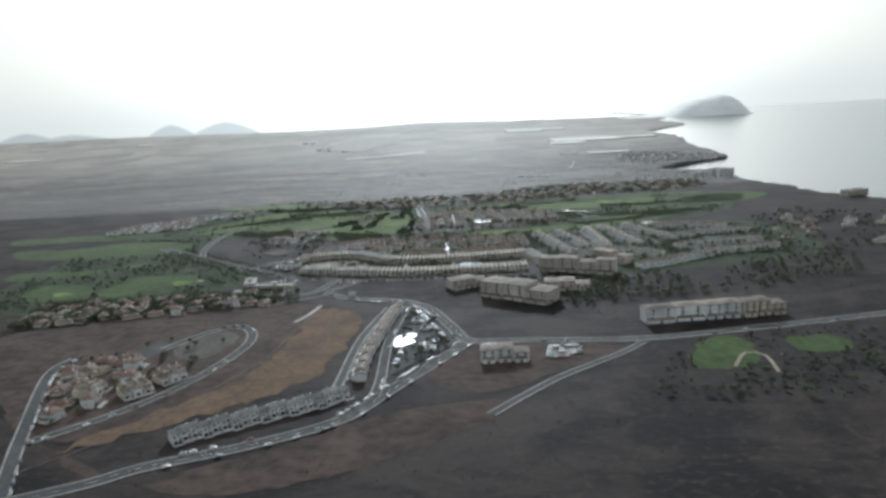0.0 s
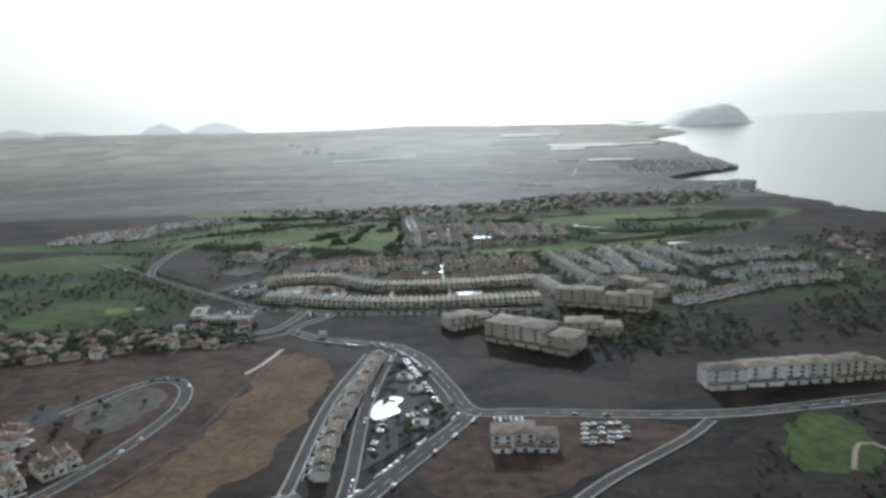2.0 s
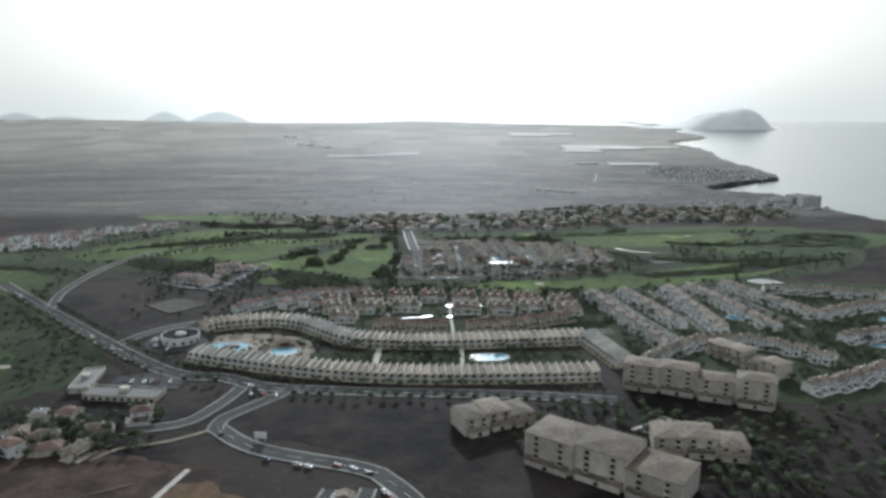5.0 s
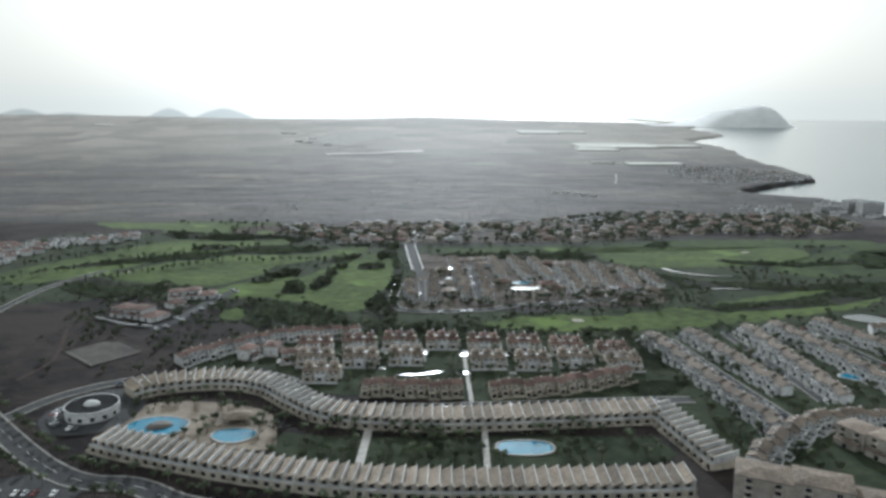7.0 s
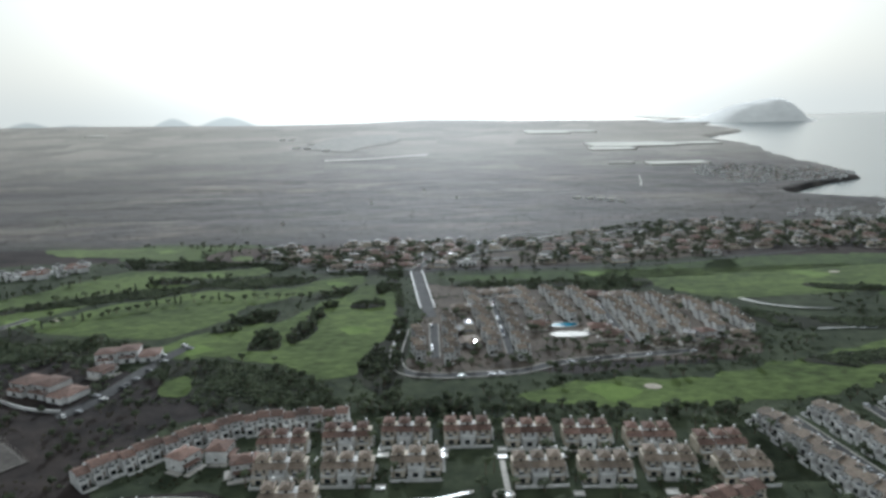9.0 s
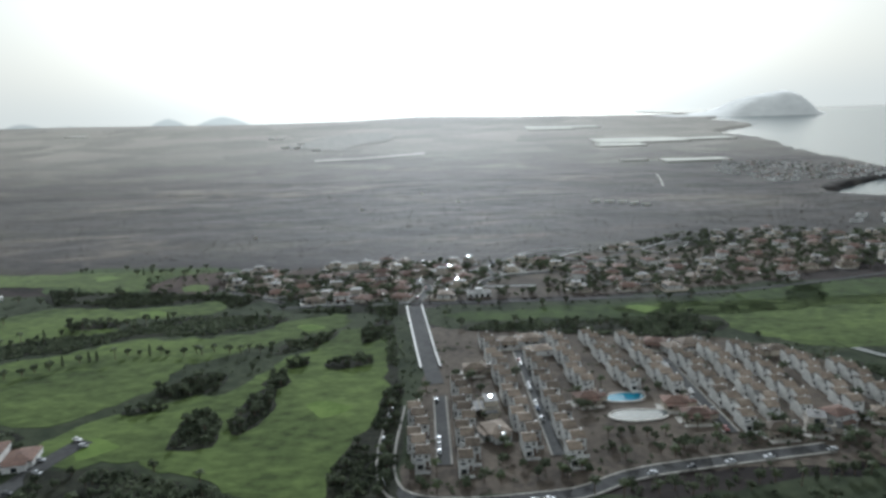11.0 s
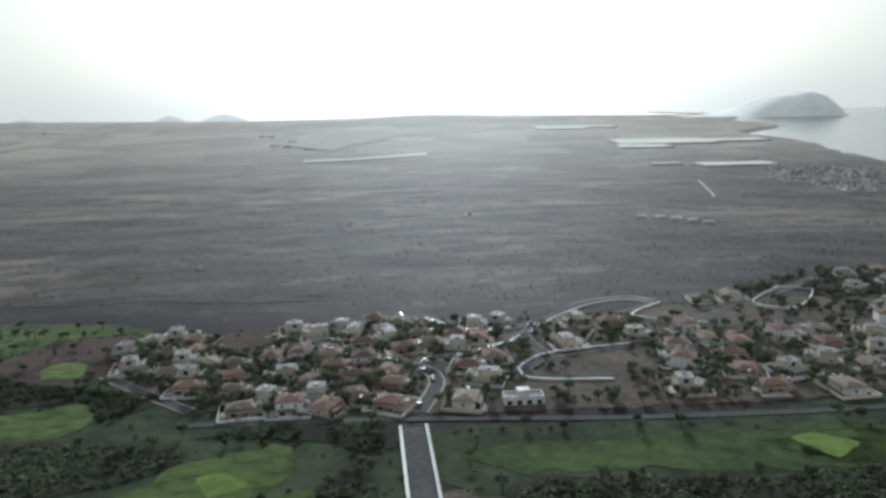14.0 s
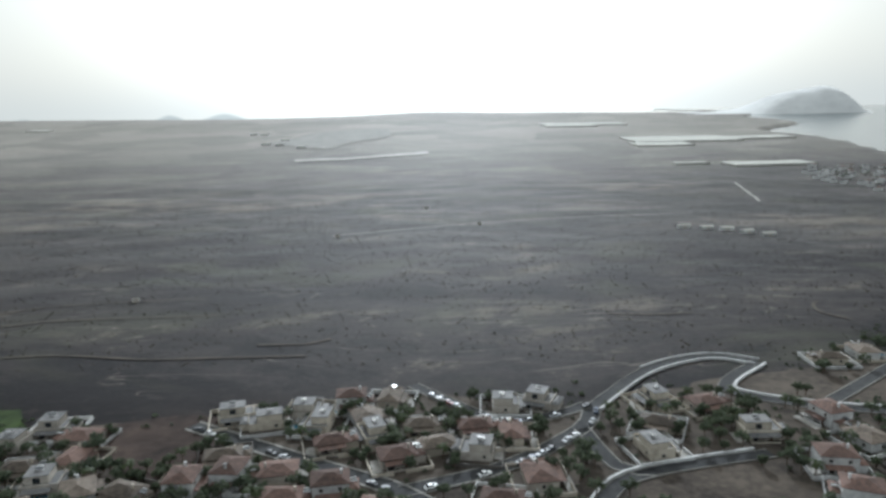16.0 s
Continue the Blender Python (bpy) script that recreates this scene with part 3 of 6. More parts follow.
FAIRWAYS = (
    [(-460, 1410), (-382, 1405), (-328, 1408), (-234, 1402), (-234, 1394), (-270, 1387), (-283, 1369), (-273, 1339), (-306, 1336), (-337, 1356), (-420, 1368)],
    [(-240, 1345), (-226, 1351), (-217, 1333), (-229, 1327)],
    [(-424, 1124), (-390, 1190), (-319, 1292), (-261, 1285), (-222, 1292), (-195, 1299), (-186, 1283), (-196, 1269), (-230, 1262), (-258, 1254), (-283, 1211), (-340, 1131), (-380, 1100)],
    [(-282, 1240), (-248, 1241), (-250, 1232), (-276, 1229)],
    [(-318, 1126), (-303, 1160), (-280, 1185), (-256, 1197), (-244, 1206), (-223, 1216), (-198, 1219), (-172, 1219), (-148, 1229), (-135, 1249), (-100, 1256), (-95, 1237), (-105, 1225), (-121, 1215), (-133, 1205), (-153, 1189), (-166, 1179), (-179, 1166), (-185, 1138), (-194, 1122), (-219, 1100), (-256, 1106), (-288, 1113)],
    [(-66, 1222), (-62, 1167), (-66, 1060), (-75, 1042), (-93, 1028), (-120, 1045), (-147, 1058), (-174, 1064), (-196, 1065), (-210, 1079), (-197, 1103), (-172, 1120), (-157, 1127), (-141, 1131), (-136, 1145), (-129, 1163), (-121, 1180), (-110, 1189), (-93, 1224)],
    [(-183, 1012), (-181, 1032), (-170, 1032), (-164, 1008)],
    [(9, 996), (57, 1020), (116, 1022), (273, 1084), (375, 1120), (330, 1060), (243, 1018), (108, 985)],
    [(77, 1256), (180, 1264), (356, 1262), (330, 1195), (187, 1170), (130, 1218)],
    [(-34, 1250), (25, 1260), (149, 1272), (235, 1298), (200, 1240), (77, 1236), (-6, 1237)],
    [(-388, 815), (-365, 837), (-313, 836), (-289, 787), (-315, 757), (-346, 745), (-400, 760)],
    [(-484, 767), (-490, 808), (-449, 813), (-414, 788), (-402, 747), (-422, 729), (-451, 737)],
    [(-560, 888), (-488, 885), (-443, 894), (-414, 910), (-436, 876), (-482, 858), (-550, 850)],
    [(-650, 1036), (-560, 1040), (-482, 1069), (-395, 1040), (-381, 981), (-427, 955), (-471, 950), (-552, 965), (-612, 979)],
    [(-708, 1136), (-616, 1150), (-527, 1154), (-460, 1125), (-449, 1084), (-495, 1092), (-591, 1098), (-680, 1090)],
    [(-426, 898), (-425, 918), (-402, 911), (-408, 890)],
    [(168, 470), (190, 520), (215, 525), (224, 500), (205, 462)],
    [(248, 512), (285, 517), (292, 490), (255, 484)],
    [(400, 1130), (470, 1160), (520, 1240), (440, 1260), (390, 1200)],
    [(330, 1135), (480, 1165), (560, 1240), (470, 1290), (380, 1240), (300, 1175)],
    [(235, 1300), (420, 1308), (470, 1292), (360, 1266), (210, 1246)],
)
for i, outline in enumerate(FAIRWAYS):
    MOWN.append(patch("fairway", outline, MEADOW if i >= 9 else FAIRWAY, 0.28, "mown green golf fairway among darker rough", "golf fairway", 7)[1])
for x, y, r in ((-314, 797, 13), (-440, 770, 12), (-183, 1078, 11), (-88, 1110, 11), (-330, 1140, 14), (-235, 1272, 11), (60, 1003, 14), (250, 1050, 14), (280, 1235, 14), (-118, 1232, 9), (-320, 1385, 12), (100, 1252, 11)):
    patch("putting_green", [(x + 0.8 * r * a * math.cos(k), y + 0.7 * r * a * math.sin(k)) for k, a in zip(np.arange(0, 6.2, 0.9), (1.3, 0.8, 1.2, 1.5, 0.9, 1.4, 1.0))], GREEN, 0.36, "smooth bright green putting surface", "golf green", 1)
    if r < 13:
        continue
    patch("bunker", [(x + 1.5 * r + 5 * math.cos(k), y + 0.4 * r + 3.5 * math.sin(k)) for k in np.arange(0, 6.2, 1.0)], SAND, 0.36, "small sand bunker beside a golf green", "bunker", 1, step=2.0)

# roads
MAIN = road([(-330, 290), (-211, 338), (-177, 358), (-123, 379), (-74, 407), (-46, 450), (-3, 520), (11, 544)], 9, "two-lane asphalt road curving past terraced houses, cars parked along it", dashes=True)
for pts in ([(-128, 652), (-140, 600), (-150, 530), (-172, 470)], [(-150, 660), (-190, 640), (-250, 632), (-320, 640)], [(-112, 640), (-106, 570), (-118, 500)], [(-262, 352), (-240, 366), (-202, 412), (-163, 470)]):
    road(pts, 1.6, "worn wheel track over building land", kerbs=False, lift=0.36, mat=GARDEN_SOIL)
LEFT = road([(-225, 300), (-253, 362), (-273, 409), (-314, 514), (-312, 551)], 7, "narrow asphalt road at the edge of building land")
LOOP = road([(-262, 398), (-227, 433), (-196, 482), (-175, 554), (-179, 597), (-197, 615), (-219, 603), (-244, 562)], 7, "asphalt loop road round a small group of houses")
EASTR = road([(-130, 715), (-103, 692), (-50, 673), (-36, 662), (-20, 637), (-2, 584), (11, 547), (43, 542), (145, 531), (224, 540), (358, 563), (520, 600)], 9, "asphalt distributor road with pale kerbs", dashes=True)
SIDE = road([(-56, 440), (-54, 470), (-54, 562), (-44, 655)], 6, "narrow street between terraced houses and a car park")
road([(-85, 450), (-83, 468), (-78, 565), (-61, 654)], 5, "narrow lane behind terraced houses", walk_width=1.2)
road([(20, 405), (44, 432), (75, 463), (124, 501), (147, 524)], 5, "narrow road by a golf course", walk_width=1.0)
JUNC = road([(-420, 1010), (-326, 920), (-195, 801), (-147, 784), (-116, 769), (-59, 762), (30, 757), (90, 748)], 10, "wide asphalt avenue with pale kerbs", dashes=True)
road([(-131, 772), (-135, 752), (-146, 724), (-160, 716), (-178, 712)], 7, "asphalt side road joining a junction")
road([(-101, 764), (-118, 742), (-130, 725), (-130, 712)], 7, "asphalt side road joining a junction")
UPR = road([(-240, 843), (-229, 868), (-212, 886), (-190, 898), (-165, 902), (-135, 906), (-108, 898), (-82, 868), (-42, 861), (81, 870), (118, 872)], 7, "asphalt street between rows of holiday houses")
road([(-334, 932), (-349, 980), (-354, 1047), (-349, 1100), (-330, 1150)], 6, "narrow asphalt road through a golf course")
CLUBR = road([(-222, 985), (-212, 1000), (-199, 1060), (-190, 1085)], 9, "asphalt car park lane beside a clubhouse", kerbs=False)
AVEN = road([(-54, 1272), (-44, 1182), (-38, 1135)], 8.5, "straight asphalt avenue between pale walls", kerbs=False)
road([(-150, 1277), (-60, 1279), (60, 1277), (180, 1288), (330, 1330)], 4, "narrow road along the edge of a golf course", kerbs=False)
EASTF = road([(-56, 1110), (-52, 1036), (7, 1031), (44, 1046), (120, 1060)], 6, "narrow street in front of holiday villas")
V1 = road([(-140, 1390), (-91, 1360), (-60, 1341), (-45, 1320), (-52, 1285)], 6, "residential street with parked cars between villas", walk_width=0.9)
V2 = road([(-60, 1341), (-26, 1356), (2, 1381), (9, 1398)], 6, "residential street with parked cars between villas", walk_width=0.5)
V3 = road([(9, 1398), (41, 1437), (73, 1453), (92, 1444)], 5, "curved road with a long pale wall above scrubland", walk_width=0.3)
V4 = road([(92, 1444), (67, 1412), (117, 1390), (180, 1400)], 5, "bent residential street with pale kerbs", walk_width=0.3)
V5 = road([(-60, 1425), (-36, 1397), (-22, 1388), (-7, 1392), (8, 1401)], 5, "narrow residential street", walk_width=0.5)
V6 = road([(36, 1319), (-2, 1322), (3, 1339), (19, 1350), (60, 1360)], 5, "bent residential street with pale kerbs", walk_width=0.3)
road([(-205, 1332), (-193, 1322), (-149, 1290)], 5, "narrow residential street", walk_width=0.5)
road([(99, 1398), (171, 1456), (227, 1507)], 5, "residential street climbing past villas", walk_width=0.5)
road([(19, 1350), (8, 1354), (2, 1381)], 5, "narrow residential street", walk_width=0.5)
road([(-160, 1846), (-80, 1880), (-7, 1910), (91, 1938), (240, 1955)], 2.2, "pale dusty track across dark scrubland", kerbs=False, lift=1.8, mat=PALE)
for pts in ([(-330, 1466), (-281, 1470), (-238, 1475), (-190, 1466), (-155, 1466), (-112, 1466)], [(-370, 1547), (-300, 1530), (-277, 1539), (-233, 1543), (-177, 1545)], [(45, 1530), (68, 1526), (93, 1528)], [(-141, 1485), (-116, 1485), (-105, 1493)], [(-330, 1552), (-268, 1580), (-200, 1590)], [(173, 1548), (165, 1538), (162, 1522), (170, 1508)]):
    road(pts, 2.0, "faint dusty track across dark scrubland", kerbs=False, lift=0.5, mat=GARDEN_SOIL)
road([(406, 2244), (380, 2130), (355, 2038)], 3.5, "pale track beside fields", kerbs=False, lift=1.8, mat=PALE)
road([(-128, 716), (-150, 700), (-172, 692), (-180, 680)], 2.5, "pale dirt track over building land", kerbs=False, lift=0.35, mat=PLAZA)
road([(-130, 672), (-138, 640), (-146, 622)], 3, "short unfinished concrete road on building land", kerbs=False, lift=0.35, mat=PALE)
road([(-280, 985), (-268, 955), (-258, 925), (-262, 895)], 2.5, "brown dirt track beside a sports court", kerbs=False, lift=0.35, mat=DIRT)
road([(193, 463), (211, 489), (222, 481), (217, 449)], 2.5, "pale path over a golf course", kerbs=False, lift=0.45, mat=PLAZA)

# ---- shapes ----


def box(v, f, x0, x1, y0, y1, z0, z1):
    n = len(v)
    v += [(x, y, z) for z in (z0, z1) for x, y in ((x0, y0), (x1, y0), (x1, y1), (x0, y1))]
    f += [tuple(n + k for k in q) for q in ((3, 2, 1, 0), (4, 5, 6, 7), (0, 1, 5, 4), (1, 2, 6, 5), (2, 3, 7, 6), (3, 0, 4, 7))]


def boxes(name, mats, *sizes):
    v, f = [], []
    for s in sizes:
        box(v, f, *s)
    return link(name, v, f, mats)


def hip(v, f, x0, x1, y0, y1, z, rise, eave=0.22):
    """A hipped roof with a fascia of its own."""
    n = len(v)
    w, d = x1 - x0, y1 - y0
    k = min(w, d) / 2
    if w >= d:
        ridge = [(x0 + k, (y0 + y1) / 2, z + eave + rise), (x1 - k, (y0 + y1) / 2, z + eave + rise)]
    else:
        ridge = [((x0 + x1) / 2, y0 + k, z + eave + rise), ((x0 + x1) / 2, y1 - k, z + eave + rise)]
    v += [(x, y, h) for h in (z, z + eave) for x, y in ((x0, y0), (x1, y0), (x1, y1), (x0, y1))] + ridge
    f += [tuple(n + a for a in q) for q in ((3, 2, 1, 0), (0, 1, 5, 4), (1, 2, 6, 5), (2, 3, 7, 6), (3, 0, 4, 7))]
    top = ((4, 5, 9, 8), (5, 6, 9), (6, 7, 8, 9), (7, 4, 8)) if w >= d else ((4, 5, 8), (5, 6, 9, 8), (6, 7, 9), (7, 4, 8, 9))
    f += [tuple(n + a for a in q) for q in top]


def slope(v, f, x0, x1, y0, y1, z0, z1, thick=0.22):
    """A slab that climbs from z0 at y0 to z1 at y1."""
    n = len(v)
    v += [(x0, y0, z0), (x1, y0, z0), (x1, y1, z1), (x0, y1, z1)] + [(x0, y0, z0 + thick), (x1, y0, z0 + thick), (x1, y1, z1 + thick), (x0, y1, z1 + thick)]
    f += [tuple(n + k for k in q) for q in ((3, 2, 1, 0), (4, 5, 6, 7), (0, 1, 5, 4), (1, 2, 6, 5), (2, 3, 7, 6), (3, 0, 4, 7))]


def window_mesh(w, h):
    """A frame with a pane set back in it, facing -y, its foot in the middle at the origin."""
    v, f = [], []
    t = 0.1
    for s in ((-w / 2, w / 2, -0.06, 0.05, 0, t), (-w / 2, w / 2, -0.06, 0.05, h - t, h), (-w / 2, -w / 2 + t, -0.06, 0.05, t, h - t), (w / 2 - t, w / 2, -0.06, 0.05, t, h - t)):
        box(v, f, *s)
    n = len(f)
    box(v, f, -w / 2 + t, w / 2 - t, -0.015, 0.04, t, h - t)
    me = link("window", v, f, [FRAME, GLASS])
    for p in me.polygons[n:]:
        p.material_index = 1
    return me


WIN = window_mesh(1.3, 1.3)
WIDE = window_mesh(2.4, 2.1)
DOOR = boxes("door", WOOD, (-0.5, 0.5, -0.05, 0.04, 0, 2.05), (-0.4, 0.4, -0.08, -0.05, 0.2, 0.9), (-0.4, 0.4, -0.08, -0.05, 1.1, 1.9))
BUILT = {}


MANY = {}       # template: poses of the repeats that are joined
LIMIT = {"car": 115, "broad": 110, "palm": 50, "conifer": 16, "t": 165, "villa": 88, "small": 40, "saw": 140}
USED = {}


def place(key, maker, x, y, turn, label="", group="", lift=0.0, keep=8.0):
    """Builds a thing once, and copies it after that, on the ground at x, y; repeats far from the flight line are joined."""
    m = pose(x, y, land(x, y) + lift, 0, 0, turn)
    KEEP.append((x, y, keep))
    kind = key.split("_")[0]
    reach = {"car": 130, "broad": 170, "palm": 170, "conifer": 200, "t": 180, "villa": 150, "small": 330}.get(kind, 9999)
    if key in BUILT and kind in LIMIT and (USED.get(kind, 0) >= LIMIT[kind] or abs(x + 25) > reach or y > 1480):
        MANY.setdefault(key, []).append(m)
        return None
    USED[kind] = USED.get(kind, 0) + 1
    if key not in BUILT:
        BUILT[key] = maker()
        BUILT[key].matrix_basis = m
        ob = BUILT[key]
    else:
        ob = copy_thing(BUILT[key], m)
    return tagged(ob, label, group=group)


def join_many(name, keys, label, category):
    """All further repeats of some templates as one mesh."""
    verts, faces, slots, mats = [], [], [], []
    total = 0
    for key in keys:
        if key not in MANY:
            continue
        thing = BUILT[key]
        back = thing.matrix_basis.inverted()
        pv, pf, ps = [], [], []
        for o in thing.children_recursive:
            m, up = o.matrix_basis.copy(), o.parent
            while up is not thing:
                m, up = up.matrix_basis @ m, up.parent
            n = len(pv)
            pv += [m @ v.co for v in o.data.vertices]
            for p in o.data.polygons:
                mat = o.data.materials[p.material_index]
                if mat not in mats:
                    mats.append(mat)
                pf.append([n + i for i in p.vertices])
                ps.append(mats.index(mat))
        base = np.array([(*v, 1.0) for v in pv])
        for m in MANY[key]:
            verts.append((base @ np.array(m).T)[:, :3])
            faces += [[total + i for i in q] for q in pf]
            slots += ps
            total += len(pv)
    if not total:
        return
    me = link(name, np.concatenate(verts).tolist(), faces, mats)
    me.polygons.foreach_set("material_index", slots)
    tagged(new(name, me), label, category, kind="stuff")


def root(name, label, category):
    ob = new(name)
    ob.empty_display_size = 0.1
    return tagged(ob, label, category)


def openings(house, spots):
    for kind, x, y, z, turn in spots:
        me = {"w": WIN, "W": WIDE, "d": DOOR}[kind]
        part({"w": "window", "W": "patio_door", "d": "door"}[kind], me, house, at=pose(x, y, z, 0, 0, turn))


def saw_house(lit):
    """A terraced house under one sloping roof, between stepped party walls."""
    def make():
        h = root("terraced_house", "", "house")
        part("wall", boxes("wall", CREAM, (-2.5, 2.5, -4.6, 6.4, -0.6, 5.0), (-2.5, 2.5, -6.6, -4.6, -0.6, 2.7), (-2.5, -2.3, -8.6, -6.6, -0.6, 1.5), (-2.3, 2.5, -8.6, -8.4, -0.6, 1.1)), h)
        v = [(x, y, 4.2 + (1.7 if y > 0 else 0) + (1.9 if x > 0 else 0) + t) for t in (0, 0.25) for x, y in ((-2.3, -5.4), (2.2, -5.4), (2.2, 6.8), (-2.3, 6.8))]
        f = [(3, 2, 1, 0), (4, 5, 6, 7), (0, 1, 5, 4), (1, 2, 6, 5), (2, 3, 7, 6), (3, 0, 4, 7)]
        roof = part("roof", link("roof", v, f, ROOF_SAND), h, "beige sloping tiled roof")
        v, f = [], []
        slope(v, f, 2.2, 2.55, -5.7, 6.9, 2.6, 4.4, 4.0)
        part("party_wall", link("party_wall", v, f, WHITE), h, "pale wall standing above the roof")
        part("balcony", boxes("balcony", WHITE, (-2.2, 2.4, -6.7, -6.55, 2.7, 3.6), (-2.2, 2.4, -6.6, -4.6, 2.7, 2.8)), h)
        openings(h, (("W", -0.2, -4.62, 2.85, 0), ("W", 0.2, -6.62, 0.0, 0), ("d", -1.2, 6.42, 0.0, 180)))
        if lit:
            v, f = [], []
            for k in range(3):
                box(v, f, -1.1 + 0.12 * k, 1.0 - 0.12 * k, 1.2 + 0.12 * k, 3.4 - 0.12 * k, 5.9 + 0.25 * k, 6.32 + 0.25 * k)
            part("roof_light", link("roof_light", v, f, TILE), roof, "white domed roof light")
        return h
    return make


def collector(house, x, y, z, turn=0.0):
    """A flat solar water heater with its tank, added on a roof and tilted to glint in the low sun."""
    me = boxes("solar_heater", [PANEL, WHITE], (-1.1, 1.1, -0.7, 0.7, 0.12, 0.2), (-1.0, -0.9, -0.6, 0.6, -0.5, 0.12), (0.9, 1.0, -0.6, 0.6, -0.5, 0.12), (-0.9, 0.9, 0.72, 1.15, 0.1, 0.5), (-0.8, 0.8, 0.78, 1.09, 0.5, 0.58))
    for q in me.polygons[6:]:
        q.material_index = 1
    part("solar_heater", me, house, "dark glass solar panel with a white tank", pose(x, y, z, 4, 0, turn))


def town_terrace(roof_mat, wall_mat, wide=6.0):
    """A two-storey terraced house with a hipped roof, a terrace and a small walled yard."""
    def make():
        a = wide / 2
        h = root("terraced_house", "", "house")
        part("wall", boxes("wall", wall_mat, (-a, a, -3.5, 4, -0.8, 5.6), (-a, a - 2.2, -6, -3.5, -0.8, 2.9)), h)
        v, f = [], []
        slope(v, f, -a, a, -4.0, 0.25, 5.4, 6.9)
        slope(v, f, -a, a, 4.5, 0.25, 5.4, 6.9)
        roof = part("roof", link("roof", v, f, roof_mat), h)
        part("parapet", boxes("parapet", wall_mat, (-a, a - 2.2, -6.1, -5.9, 2.9, 3.7), (-a, -a + 0.2, -5.9, -3.5, 2.9, 3.7)), h)
        part("chimney", boxes("chimney", wall_mat, (a - 1.4, a - 0.8, 1, 1.6, 5.6, 7.3), (a - 1.5, a - 0.7, 0.9, 1.7, 7.3, 7.45)), roof)
        collector(h, -1.2, -4.9, 3.5)
        part("yard_wall", boxes("yard_wall", wall_mat, (-a, a, -9.2, -9.0, -0.8, 1.1), (-a, -a + 0.2, -9.0, -6, -0.8, 1.3)), h)
        openings(h, (("W", -1.0, -6.02, 0.1, 0), ("w", -1.2, -3.52, 3.4, 0), ("w", 1.4, -3.52, 3.4, 0), ("d", 1.8, -3.52, 0.0, 0), ("w", 0, 4.02, 3.4, 180)))
        return h
    return make


def villa(shape, roof_mat, wall_mat):
    """A detached villa: a main block, a wing, a porch; hipped roofs, or flat ones in two steps."""
    def make():
        h = root("villa", "", "house")
        w, d, s = ((11, 9, 5.6), (12, 8, 3.1), (11, 10, 3.1), (12, 9.5, 3.3), (13, 8.5, 3.1))[shape]
        a, b = w / 2, d / 2
        sizes = [(-a, a, -b, b, -1.0, s), (a, a + 2.8, -b + 1, b - 1.5, -1.0, 2.8), (-a + 1, a - 2, -b - 2.4, -b - 2.15, -1.0, 0.7)]
        v, f = [], []
        if roof_mat is ROOF_GREY:
            sizes.append((-a + 0.8, a - 3.2, -b + 2.2, b - 0.3, s, s + 2.7))
            part("wall", boxes("wall", wall_mat, *sizes), h)
            box(v, f, -a + 0.25, a - 0.25, -b + 0.25, b - 0.25, s - 0.4, s + 0.05)
            box(v, f, -a + 0.6, a - 3.0, -b + 2.0, b - 0.1, s + 2.7, s + 2.9)
            roof = part("roof", link("roof", v, f, roof_mat), h, "flat grey roofs in two steps")
            part("parapet", boxes("parapet", wall_mat, (-a, a, -b - 0.02, -b + 0.25, s, s + 0.8), (a - 0.25, a + 0.02, -b, b, s, s + 0.79), (-a - 0.02, -a + 0.25, -b, b, s, s + 0.79)), roof)
        else:
            part("wall", boxes("wall", wall_mat, *sizes), h)
            hip(v, f, -a - 0.45, a + 0.45, -b - 0.45, b + 0.45, s, 1.6)
            roof = part("roof", link("roof", v, f, roof_mat), h, "tiled hipped roof")
            part("chimney", boxes("chimney", wall_mat, (a - 2.4, a - 1.8, -0.3, 0.4, s, s + 2.3), (a - 2.5, a - 1.7, -0.4, 0.5, s + 2.3, s + 2.45)), roof)
        v, f = [], []
        hip(v, f, a - 0.1, a + 3.1, -b + 0.7, b - 1.2, 2.8, 0.9)
        part("wing_roof", link("wing_roof", v, f, roof_mat), h)
        v, f = [], []
        slope(v, f, -a + 0.8, a - 1.8, -b - 2.6, -b, 2.4, 2.8)
        part("porch_roof", link("porch_roof", v, f, roof_mat), h)
        part("terrace", boxes("terrace", PALE, (-a - 1.5, a - 1, -b - 5.2, -b - 2.42, -1.0, 0.14), (-a - 3, -a - 0.02, -b - 1, b - 2, -1.0, 0.16)), h, "pale paved terrace")
        post = boxes("post", wall_mat, (-0.15, 0.15, -0.15, 0.15, 0, 1.8))
        for k in range(3):
            part("post", post, h, at=pose(-a + 1.2 + k * (w - 3.4) / 2, -b - 2.3, 0.68))
        collector(h, a + 1.4, 0.2, 3.75) if roof_mat is not ROOF_GREY else collector(h, -1.2, 1.0, s + 3.4)
        spots = [("W", -a / 2, -b - 0.02, 0.1, 0), ("d", a / 2 - 1, -b - 0.02, 0, 0), ("w", -a / 2, b + 0.02, 1.0, 180), ("w", -a - 0.02, 0, 1.0, 270)]
        if s > 5:
            spots += [("w", -a / 2, -b - 0.02, 3.5, 0), ("w", a / 2, -b - 0.02, 3.5, 0)]
        elif roof_mat is ROOF_GREY:
            spots += [("W", -1.2, -b + 2.18, s + 0.2, 0)]
        openings(h, spots)
        return h
    return make


